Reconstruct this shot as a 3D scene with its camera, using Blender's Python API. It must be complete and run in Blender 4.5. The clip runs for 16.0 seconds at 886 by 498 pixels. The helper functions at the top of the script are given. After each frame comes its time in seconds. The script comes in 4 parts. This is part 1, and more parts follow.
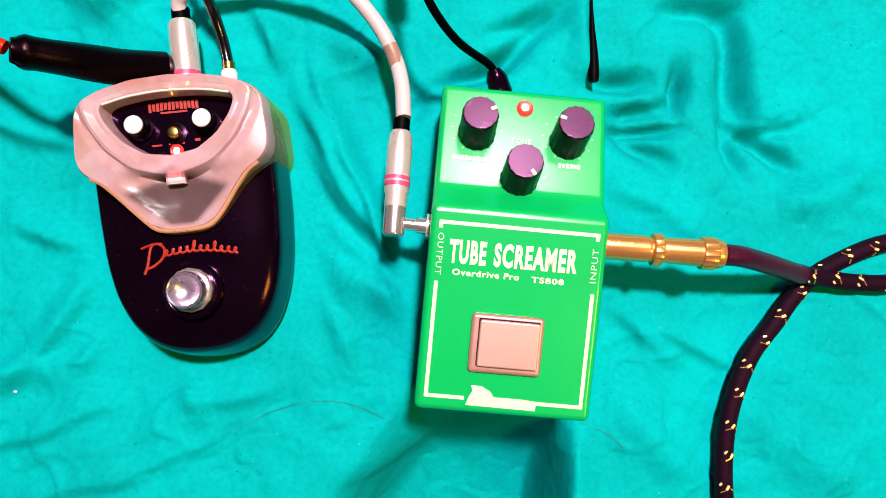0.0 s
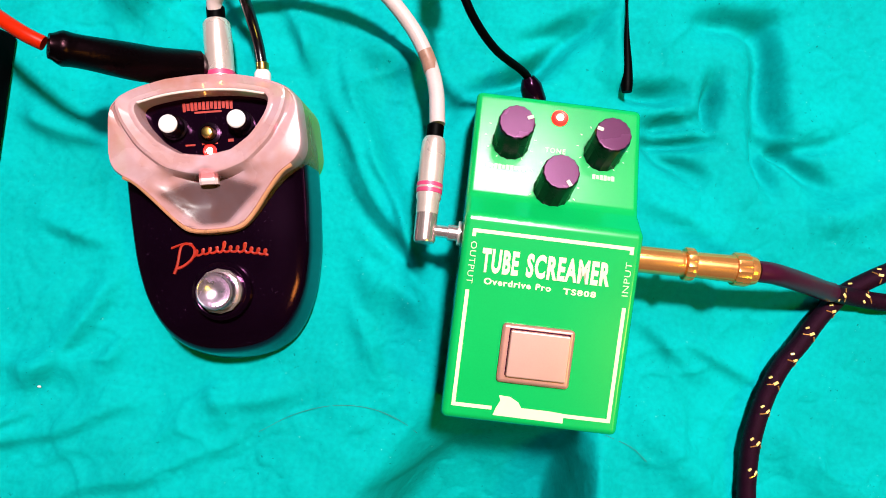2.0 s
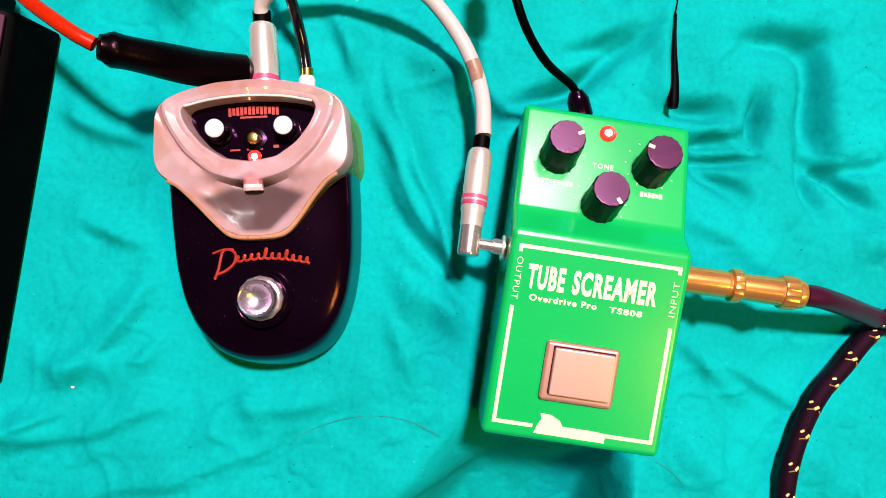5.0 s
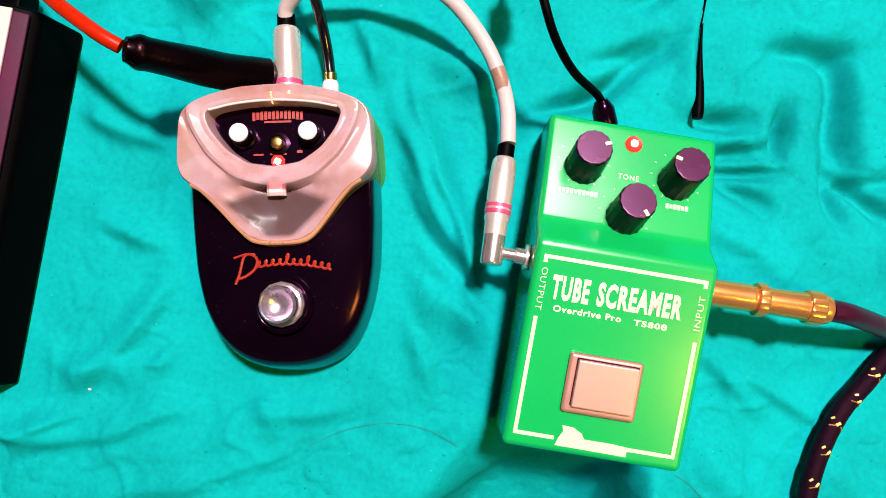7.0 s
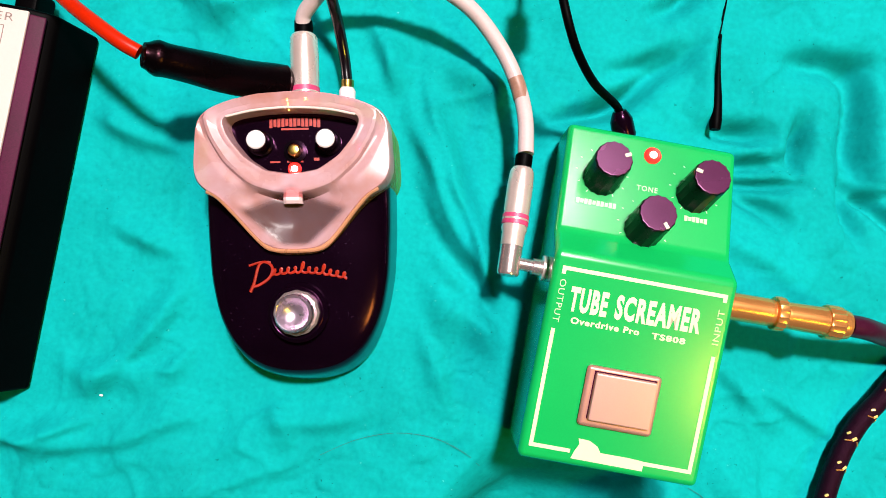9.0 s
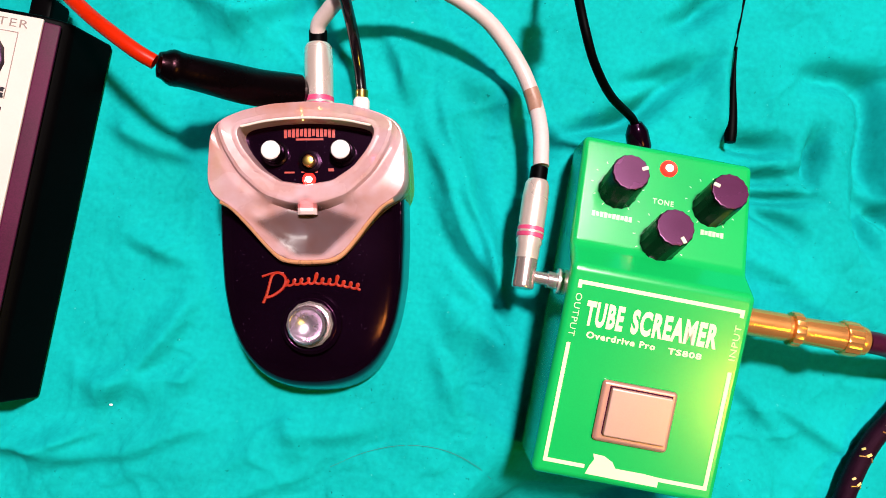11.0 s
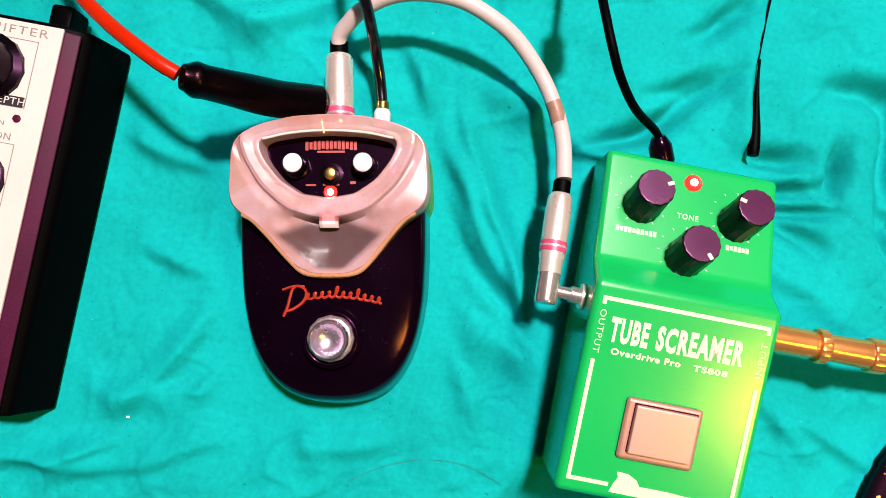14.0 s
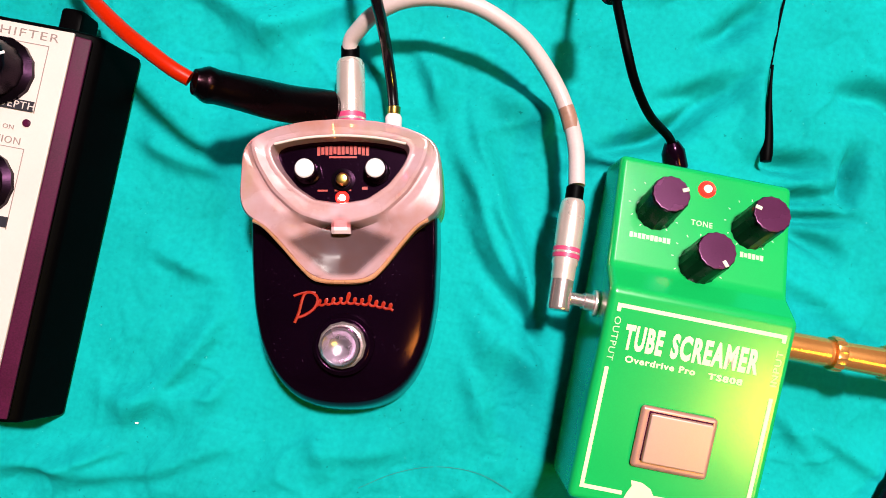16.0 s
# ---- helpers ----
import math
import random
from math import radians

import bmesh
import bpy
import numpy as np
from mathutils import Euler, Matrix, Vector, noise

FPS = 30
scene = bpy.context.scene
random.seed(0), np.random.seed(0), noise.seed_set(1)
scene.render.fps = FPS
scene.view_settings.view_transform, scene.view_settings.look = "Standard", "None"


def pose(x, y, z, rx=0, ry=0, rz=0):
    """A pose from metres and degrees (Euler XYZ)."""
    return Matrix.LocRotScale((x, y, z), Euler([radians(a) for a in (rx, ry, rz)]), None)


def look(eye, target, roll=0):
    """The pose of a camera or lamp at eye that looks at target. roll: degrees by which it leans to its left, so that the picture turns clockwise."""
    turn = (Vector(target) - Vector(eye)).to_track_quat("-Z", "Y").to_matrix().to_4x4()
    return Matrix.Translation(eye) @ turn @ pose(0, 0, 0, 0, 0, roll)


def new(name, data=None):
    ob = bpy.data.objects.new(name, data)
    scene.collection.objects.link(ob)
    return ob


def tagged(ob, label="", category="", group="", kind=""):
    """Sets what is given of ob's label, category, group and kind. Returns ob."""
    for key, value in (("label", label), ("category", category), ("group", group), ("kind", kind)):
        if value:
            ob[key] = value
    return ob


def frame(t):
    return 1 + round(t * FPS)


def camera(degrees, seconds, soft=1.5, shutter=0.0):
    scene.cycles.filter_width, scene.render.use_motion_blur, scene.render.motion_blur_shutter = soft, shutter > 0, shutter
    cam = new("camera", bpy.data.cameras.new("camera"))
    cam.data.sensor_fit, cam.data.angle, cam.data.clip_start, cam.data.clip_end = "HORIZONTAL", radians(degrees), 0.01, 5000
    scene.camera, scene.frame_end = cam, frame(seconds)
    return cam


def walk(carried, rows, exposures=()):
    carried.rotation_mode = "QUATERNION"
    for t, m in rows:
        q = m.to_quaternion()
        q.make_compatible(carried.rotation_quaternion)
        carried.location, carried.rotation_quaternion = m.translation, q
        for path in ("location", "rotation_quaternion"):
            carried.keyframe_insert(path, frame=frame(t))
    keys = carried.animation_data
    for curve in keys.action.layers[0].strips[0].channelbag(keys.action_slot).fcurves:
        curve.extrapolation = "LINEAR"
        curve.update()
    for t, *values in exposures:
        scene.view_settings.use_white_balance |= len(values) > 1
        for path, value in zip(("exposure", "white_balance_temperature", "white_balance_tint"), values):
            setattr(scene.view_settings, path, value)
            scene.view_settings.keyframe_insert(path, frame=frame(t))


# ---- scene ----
cam = camera(69.0, 16.0, soft=0.9)
PATH = [
    (0, -0.03593, 0.01106, 0.30120, 2.738, -1.725, 5.084),
    (0.5, -0.03873, 0.01174, 0.30094, 2.682, -1.480, 5.732),
    (1, -0.04163, 0.01237, 0.30060, 2.594, -1.613, 5.980),
    (1.5, -0.04458, 0.01294, 0.30018, 2.649, -1.370, 6.553),
    (2, -0.04754, 0.01349, 0.29972, 2.616, -1.504, 6.791),
    (2.5, -0.05046, 0.01400, 0.29922, 2.669, -1.261, 7.253),
    (3, -0.05332, 0.01449, 0.29870, 2.627, -1.397, 7.442),
    (3.5, -0.05611, 0.01497, 0.29817, 2.682, -1.179, 7.845),
    (4, -0.05879, 0.01545, 0.29763, 2.638, -1.299, 8.012),
    (6.5, -0.07042, 0.01790, 0.29509, 2.672, -0.869, 9.461),
    (7, -0.07238, 0.01842, 0.29463, 2.673, -0.958, 9.569),
    (7.5, -0.07425, 0.01897, 0.29420, 2.798, -0.828, 9.826),
    (8, -0.07602, 0.01953, 0.29378, 2.766, -0.922, 9.936),
    (8.5, -0.07771, 0.02011, 0.29337, 2.853, -0.832, 10.149),
    (9, -0.07933, 0.02070, 0.29298, 2.798, -0.937, 10.237),
    (11.5, -0.08678, 0.02374, 0.29116, 3.154, -0.895, 10.783),
    (12, -0.08822, 0.02433, 0.29080, 3.152, -0.969, 10.830),
    (12.5, -0.08965, 0.02490, 0.29043, 3.255, -0.834, 10.925),
    (13, -0.09107, 0.02544, 0.29006, 3.244, -0.846, 10.945),
    (13.5, -0.09250, 0.02594, 0.28969, 3.309, -0.659, 10.997),
    (14, -0.09390, 0.02639, 0.28931, 3.291, -0.701, 11.038),
    (14.5, -0.09529, 0.02678, 0.28892, 3.371, -0.570, 11.078),
    (15, -0.09663, 0.02710, 0.28853, 3.371, -0.636, 11.092),
    (15.5, -0.09791, 0.02733, 0.28814, 3.423, -0.592, 11.166),
    (16, -0.09910, 0.02747, 0.28776, 3.403, -0.714, 11.163),
]
walk(cam, [(t, pose(x, y, z, rx, ry, rz)) for t, x, y, z, rx, ry, rz in PATH],
     exposures=[(0.0, 0.52, 6450, 10), (4.0, 0.50, 6500, 10), (9.0, 0.47, 6580, 10), (16.0, 0.45, 6650, 10)])
LAMP = 42.0

# ---- light ----
world = bpy.data.worlds.new("room_dark")
scene.world = world
world.use_nodes = True
world.node_tree.nodes["Background"].inputs[0].default_value = (0.9, 0.95, 1.0, 1)
world.node_tree.nodes["Background"].inputs[1].default_value = 0.0


def area_lamp(name, eye, target, w, h, watts, colour):
    d = bpy.data.lights.new(name, "AREA")
    d.shape, d.size, d.size_y, d.energy, d.color = "RECTANGLE", w, h, watts, colour
    ob = new(name, d)
    ob.matrix_world = look(eye, target)
    return ob


area_lamp("ceiling_lamp_light", (0.085, 0.56, 1.64), (-0.06, 0.03, 0), 0.13, 0.13, LAMP, (1.0, 0.91, 0.89))
area_lamp("far_ceiling_lamp_light", (0.17, 1.16, 1.67), (-0.06, 0.03, 0), 0.32, 0.32, LAMP * 0.16, (1.0, 0.90, 0.92))
area_lamp("wall_lamp_light", (0.87, -0.44, 1.40), (-0.06, 0.03, 0), 0.27, 0.27, LAMP * 0.115, (1.0, 0.78, 0.06))


# ---- materials ----
def surface(name, colour, rough=0.5, metal=0.0, var=0.12, coarse=30.0, fine=900.0, bump=0.1, coat=0.0, second=None, transmission=0.0, sss=0.0, sheen=0.0, spec=0.5, rvar=0.1, tint=None):
    m = bpy.data.materials.new(name)
    m.use_nodes = True
    nt = m.node_tree
    b = nt.nodes["Principled BSDF"]
    co = nt.nodes.new("ShaderNodeTexCoord")
    n1, n2 = nt.nodes.new("ShaderNodeTexNoise"), nt.nodes.new("ShaderNodeTexNoise")
    n1.inputs["Scale"].default_value, n2.inputs["Scale"].default_value = coarse, fine
    n1.inputs["Detail"].default_value, n2.inputs["Detail"].default_value = 5, 3
    for n in (n1, n2):
        nt.links.new(co.outputs["Object"], n.inputs["Vector"])
    add = nt.nodes.new("ShaderNodeMath")
    add.operation = "MULTIPLY_ADD"
    add.inputs[1].default_value = 0.6
    nt.links.new(n1.outputs["Fac"], add.inputs[0])
    half = nt.nodes.new("ShaderNodeMath")
    half.operation = "MULTIPLY"
    half.inputs[1].default_value = 0.4
    nt.links.new(n2.outputs["Fac"], half.inputs[0])
    nt.links.new(half.outputs[0], add.inputs[2])
    ramp = nt.nodes.new("ShaderNodeValToRGB")
    lo = [c * (1 - var) for c in colour]
    hi = list(second) if second else [min(1, c * (1 + var)) for c in colour]
    ramp.color_ramp.elements[0].position, ramp.color_ramp.elements[1].position = 0.3, 0.7
    ramp.color_ramp.elements[0].color, ramp.color_ramp.elements[1].color = (*lo, 1), (*hi, 1)
    nt.links.new(add.outputs[0], ramp.inputs[0])
    nt.links.new(ramp.outputs[0], b.inputs["Base Color"])
    mr = nt.nodes.new("ShaderNodeMapRange")
    mr.inputs["To Min"].default_value, mr.inputs["To Max"].default_value = max(0.02, rough - rvar), min(1, rough + rvar)
    nt.links.new(n1.outputs["Fac"], mr.inputs["Value"])
    nt.links.new(mr.outputs[0], b.inputs["Roughness"])
    if bump:
        bp = nt.nodes.new("ShaderNodeBump")
        bp.inputs["Strength"].default_value, bp.inputs["Distance"].default_value = bump, 0.0004
        nt.links.new(n2.outputs["Fac"], bp.inputs["Height"])
        nt.links.new(bp.outputs[0], b.inputs["Normal"])
    b.inputs["Metallic"].default_value = metal
    if tint:
        b.inputs["Specular Tint"].default_value = (*tint, 1)
    b.inputs["Coat Weight"].default_value = coat
    b.inputs["Coat Roughness"].default_value = 0.08
    b.inputs["Transmission Weight"].default_value = transmission
    b.inputs["Subsurface Weight"].default_value = sss
    b.inputs["Subsurface Radius"].default_value = (0.006, 0.004, 0.004)
    b.inputs["Sheen Weight"].default_value = sheen
    b.inputs["Specular IOR Level"].default_value = spec
    return m


def glow(name, colour, strength):
    m = bpy.data.materials.new(name)
    m.use_nodes = True
    b = m.node_tree.nodes["Principled BSDF"]
    b.inputs["Base Color"].default_value = (*colour, 1)
    b.inputs["Emission Color"].default_value = (*colour, 1)
    b.inputs["Emission Strength"].default_value = strength
    b.inputs["Roughness"].default_value = 0.2
    return m


def woven(name, colour, second):
    """Cotton cloth: a fine weave, worn streaks and faded patches."""
    m = surface(name, colour, 0.85, 0, 0.10, 14.0, 420.0, 0.0, second=second, spec=0.05)
    nt = m.node_tree
    b = nt.nodes["Principled BSDF"]
    co = next(n for n in nt.nodes if n.type == "TEX_COORD")
    heights = []
    for axis in ("X", "Y"):
        w = nt.nodes.new("ShaderNodeTexWave")
        w.bands_direction = axis
        w.inputs["Scale"].default_value, w.inputs["Distortion"].default_value = 700, 1.2
        nt.links.new(co.outputs["Object"], w.inputs["Vector"])
        heights.append(w)
    mul = nt.nodes.new("ShaderNodeMath")
    mul.operation = "MULTIPLY"
    for k, w in enumerate(heights):
        nt.links.new(w.outputs["Fac"], mul.inputs[k])
    crumple = nt.nodes.new("ShaderNodeTexNoise")
    crumple.inputs["Scale"].default_value, crumple.inputs["Detail"].default_value, crumple.inputs["Roughness"].default_value = 55, 3, 0.5
    crumple.inputs["Distortion"].default_value = 0.15
    nt.links.new(co.outputs["Object"], crumple.inputs["Vector"])
    b1, b2 = nt.nodes.new("ShaderNodeBump"), nt.nodes.new("ShaderNodeBump")
    b1.inputs["Strength"].default_value, b1.inputs["Distance"].default_value = 0.32, 0.004
    b2.inputs["Strength"].default_value, b2.inputs["Distance"].default_value = 0.12, 0.0003
    nt.links.new(crumple.outputs["Fac"], b1.inputs["Height"])
    nt.links.new(mul.outputs[0], b2.inputs["Height"])
    nt.links.new(b1.outputs[0], b2.inputs["Normal"])
    nt.links.new(b2.outputs[0], b.inputs["Normal"])
    return m


def dusty(m, colour, scale, low):
    """Scattered dust specks and fine scuffs over a finish."""
    nt = m.node_tree
    b = nt.nodes["Principled BSDF"]
    old = b.inputs["Base Color"].links[0].from_socket
    co = next(n for n in nt.nodes if n.type == "TEX_COORD")
    specks, patches = nt.nodes.new("ShaderNodeTexNoise"), nt.nodes.new("ShaderNodeTexNoise")
    specks.inputs["Scale"].default_value, specks.inputs["Detail"].default_value = scale, 2
    patches.inputs["Scale"].default_value, patches.inputs["Detail"].default_value = 45, 3
    for n in (specks, patches):
        nt.links.new(co.outputs["Object"], n.inputs["Vector"])
    a, p = nt.nodes.new("ShaderNodeMapRange"), nt.nodes.new("ShaderNodeMapRange")
    a.inputs["From Min"].default_value, a.inputs["From Max"].default_value = low, low + 0.08
    p.inputs["From Min"].default_value, p.inputs["From Max"].default_value = 0.45, 0.62
    nt.links.new(specks.outputs["Fac"], a.inputs["Value"])
    nt.links.new(patches.outputs["Fac"], p.inputs["Value"])
    both = nt.nodes.new("ShaderNodeMath")
    both.operation = "MULTIPLY"
    nt.links.new(a.outputs[0], both.inputs[0])
    nt.links.new(p.outputs[0], both.inputs[1])
    mix = nt.nodes.new("ShaderNodeMix")
    mix.data_type = "RGBA"
    mix.inputs[7].default_value = (*colour, 1)
    nt.links.new(both.outputs[0], mix.inputs[0])
    nt.links.new(old, mix.inputs[6])
    nt.links.new(mix.outputs[2], b.inputs["Base Color"])


M_CLOTH = woven("teal_cotton", (0.0, 0.30, 0.298), (0.0, 0.40, 0.408))
M_GREEN = surface("green_enamel", (0.002, 0.385, 0.085), 0.21, 0, 0.06, 25, 1500, 0.0, spec=0.95, rvar=0.03)
dusty(M_CLOTH, (0.08, 0.50, 0.50), 560, 0.72)
dusty(M_CLOTH, (0.0, 0.11, 0.11), 480, 0.69)
M_PRINT = surface("cream_print", (0.64, 0.62, 0.46), 0.5, 0, 0.05, 60, 900, 0.0)
M_PALE = surface("pale_green_print", (0.42, 0.66, 0.42), 0.4, 0, 0.1, 90, 900, 0.0)
M_THREAD = surface("dark_teal_thread", (0.01, 0.15, 0.14), 0.7, 0, 0.2, 200, 900, 0.0)
M_KNOB = surface("black_plastic", (0.002, 0.0013, 0.002), 0.26, 0, 0.2, 60, 1500, 0.05, spec=0.16, tint=(1.0, 0.4, 0.9))
M_KNOBTOP = surface("brushed_knob_cap", (0.055, 0.008, 0.036), 0.27, 0.0, 0.2, 60, 1800, 0.05, spec=0.8, rvar=0.04, tint=(1.0, 0.45, 0.85))
M_BLACK = surface("black_gloss_lacquer", (0.003, 0.0006, 0.003), 0.15, 0, 0.3, 40, 1200, 0.0, coat=0.0, spec=0.28, rvar=0.04, tint=(1.0, 0.35, 0.85))
dusty(M_BLACK, (0.03, 0.012, 0.03), 700, 0.68)
M_WET = surface("glossy_black_pvc", (0.004, 0.002, 0.004), 0.14, 0, 0.2, 40, 1200, 0.0, spec=0.9)
M_DARK = surface("dark_rubber", (0.0007, 0.0004, 0.0007), 0.5, 0, 0.3, 40, 1500, 0.1, spec=0.03)
M_RUBBER = surface("moulded_black_plastic", (0.0010, 0.0005, 0.0008), 0.28, 0, 0.3, 40, 700, 0.25, spec=0.16, tint=(1.0, 0.4, 0.55))


def milky(name, colour, second, clear, tint, rough=0.28, spec=0.6, thin_front=0.0):
    """Thin translucent plastic: a cloudy gloss skin that lets part of the light through, tinted; thin_front clears the moulded hollow at the front."""
    m = surface(name, colour, rough, 0, 0.1, 45, 160, 0.03, second=second, spec=spec)
    nt = m.node_tree
    b, out = nt.nodes["Principled BSDF"], nt.nodes["Material Output"]
    see, thin = nt.nodes.new("ShaderNodeBsdfTransparent"), nt.nodes.new("ShaderNodeBsdfTranslucent")
    mix, mix2 = nt.nodes.new("ShaderNodeMixShader"), nt.nodes.new("ShaderNodeMixShader")
    see.inputs[0].default_value, thin.inputs[0].default_value = (*tint, 1), (*second, 1)
    mix.inputs[0].default_value, mix2.inputs[0].default_value = 0.2, clear
    nt.links.new(b.outputs[0], mix.inputs[1])
    nt.links.new(thin.outputs[0], mix.inputs[2])
    nt.links.new(mix.outputs[0], mix2.inputs[1])
    nt.links.new(see.outputs[0], mix2.inputs[2])
    nt.links.new(mix2.outputs[0], out.inputs["Surface"])
    if thin_front:
        def op(kind, a, k=None, other=None):
            n = nt.nodes.new("ShaderNodeMath")
            n.operation = kind
            nt.links.new(a, n.inputs[0])
            if other is not None:
                nt.links.new(other, n.inputs[1])
            elif k is not None:
                n.inputs[1].default_value = k
            return n.outputs[0]

        def ramp(a, lo, hi):
            n = nt.nodes.new("ShaderNodeMapRange")
            n.interpolation_type = "SMOOTHSTEP"
            n.inputs["From Min"].default_value, n.inputs["From Max"].default_value = lo, hi
            nt.links.new(a, n.inputs["Value"])
            return n.outputs[0]

        sep = nt.nodes.new("ShaderNodeSeparateXYZ")
        nt.links.new(next(n for n in nt.nodes if n.type == "TEX_COORD").outputs["Object"], sep.inputs[0])
        width = op("ADD", op("MULTIPLY", op("SUBTRACT", sep.outputs["Y"], 0.0245), 1.12), 0.0050)
        wedge = ramp(op("SUBTRACT", width, other=op("ABSOLUTE", sep.outputs["X"])), 0.0, 0.005)
        area = op("MULTIPLY", wedge, other=ramp(sep.outputs["Y"], 0.0255, 0.0285))
        brow = op("ADD", sep.outputs["Y"], other=op("MULTIPLY", op("ABSOLUTE", sep.outputs["X"]), 0.4))
        low = op("SUBTRACT", ramp(brow, 0.0465, 0.0515), 1.0)
        area = op("MULTIPLY", area, other=op("ABSOLUTE", low))
        nt.links.new(op("ADD", op("MULTIPLY", area, thin_front), clear), mix2.inputs[0])
    return m


M_MILK = milky("milky_plastic", (0.68, 0.29, 0.23), (0.78, 0.51, 0.61), 0.26, (1.0, 0.60, 0.62), 0.27, 0.7, thin_front=0.56)
# paler than the hood: the highlight below the window is put into this colour
M_HIGHLIGHT = surface("pale_hood_highlight", (0.66, 0.47, 0.49), 0.42, 0, 0.05, 60, 300, 0.0, spec=0.8)
M_SKIRT = milky("amber_milky_plastic", (0.60, 0.34, 0.22), (0.66, 0.46, 0.40), 0.60, (0.95, 0.90, 0.18))
M_AMBER = surface("amber_translucent_edge", (0.66, 0.30, 0.16), 0.3, 0, 0.15, 90, 900, 0.0, transmission=0.3)
M_CHROME = surface("chrome", (0.95, 0.75, 0.75), 0.20, 0.88, 0.05, 60, 1500, 0.02)
M_DISH = surface("dished_chrome", (0.97, 0.74, 0.92), 0.27, 0.95, 0.06, 90, 1500, 0.02)
M_NICKEL = surface("satin_nickel", (1.0, 0.76, 0.72), 0.28, 0.68, 0.08, 60, 1500, 0.05)
M_GOLD = surface("gold_plate", (1.0, 0.40, 0.12), 0.22, 0.76, 0.08, 60, 1500, 0.03)
M_BRASS = surface("aged_brass", (0.60, 0.38, 0.10), 0.3, 1, 0.2, 90, 1500, 0.05)
M_BUTTON = surface("satin_switch_metal", (0.60, 0.34, 0.31), 0.40, 0.4, 0.05, 40, 1500, 0.05)
M_PLATE = surface("coppery_switch_plate", (0.64, 0.31, 0.26), 0.34, 0.5, 0.1, 60, 1500, 0.05)
M_GREY = surface("grey_pvc_jacket", (0.55, 0.42, 0.43), 0.42, 0, 0.08, 60, 900, 0.05)
M_TAN = surface("worn_grey_pvc", (0.30, 0.15, 0.11), 0.45, 0, 0.2, 200, 900, 0.05)
M_BAND = surface("pink_print_band", (0.55, 0.05, 0.15), 0.45, 0, 0.2, 200, 900, 0.0)
M_ORANGE = surface("orange_pvc_jacket", (0.44, 0.012, 0.0006), 0.38, 0, 0.15, 60, 900, 0.05, spec=0.14)
M_BRAID = surface("braided_jacket", (0.009, 0.0015, 0.006), 0.55, 0, 0.5, 300, 2500, 0.6, spec=0.12, tint=(1.0, 0.4, 0.7))
M_SLEEVE = surface("plum_heat_shrink", (0.035, 0.004, 0.015), 0.34, 0, 0.3, 60, 900, 0.05, spec=0.3, tint=(1.0, 0.4, 0.7))
M_GLINT = surface("gold_thread", (1.0, 0.62, 0.20), 0.35, 0.1, 0.15, 300, 2500, 0.2)
M_PLUM = surface("dark_bezel_paint", (0.060, 0.004, 0.026), 0.45, 0, 0.5, 30, 1500, 0.05, spec=0.08)
M_CREAM = surface("cream_panel_paint", (0.63, 0.51, 0.49), 0.5, 0, 0.04, 40, 1200, 0.04)
M_INK = surface("grey_ink", (0.26, 0.19, 0.18), 0.6, 0, 0.1, 60, 900, 0.0)
M_INKB = surface("black_ink", (0.015, 0.012, 0.02), 0.5, 0, 0.1, 60, 900, 0.0)
M_RED = surface("red_print", (0.34, 0.014, 0.004), 0.45, 0, 0.25, 200, 900, 0.0)
M_WHITE = surface("white_plastic", (0.72, 0.66, 0.69), 0.35, 0, 0.04, 60, 900, 0.02)
M_WALL = surface("wall_plaster", (0.09, 0.08, 0.078), 0.8, 0, 0.08, 4, 120, 0.2)
M_FLOOR = surface("floor_tile", (0.32, 0.27, 0.22), 0.45, 0, 0.15, 3, 90, 0.1)
M_LED = glow("lit_red_led", (1.0, 0.30, 0.22), 6.5)
M_LEDCORE = glow("led_core", (1.0, 0.45, 0.40), 18.0)
# emission on the bezels stands in for the red halo round each LED
M_LEDGLOW = glow("red_led_halo", (1.0, 0.02, 0.015), 1.1)


# ---- mesh helpers; all in millimetres ----
def part(name, bm, material, parent, label="", m=None, smooth=True):
    """Links a bmesh, made in millimetres, as one mesh object under a thing or a part."""
    if m is not None:
        bm.transform(m)
    bm.transform(Matrix.Scale(0.001, 4))
    bmesh.ops.recalc_face_normals(bm, faces=bm.faces)
    me = bpy.data.meshes.new(name)
    bm.to_mesh(me)
    bm.free()
    me.materials.append(material)
    if smooth:
        for p in me.polygons:
            p.use_smooth = True
        me.set_sharp_from_angle(angle=radians(35))
    ob = new(name, me)
    ob.parent = parent
    if smooth:
        wn = ob.modifiers.new("flat_faces", "WEIGHTED_NORMAL")
        wn.keep_sharp, wn.weight = True, 90
    return tagged(ob, label)


def thing(name, label, category, x=0, y=0, z=0, turn=0, group=""):
    ob = new(name)
    ob.empty_display_size = 0.01
    ob.matrix_world = pose(x / 1000, y / 1000, z / 1000, 0, 0, turn)
    return tagged(ob, label, category, group)


def box(sx, sy, sz, x=0, y=0, z=0, bevel=0.0, seg=2):
    """A box whose base is centred on x, y, z."""
    bm = bmesh.new()
    bmesh.ops.create_cube(bm, size=1, matrix=Matrix.Translation((x, y, z + sz / 2)) @ Matrix.Diagonal((sx, sy, sz, 1)))
    if bevel:
        bmesh.ops.bevel(bm, geom=bm.edges[:], offset=bevel, segments=seg, affect="EDGES", profile=0.5)
    return bm


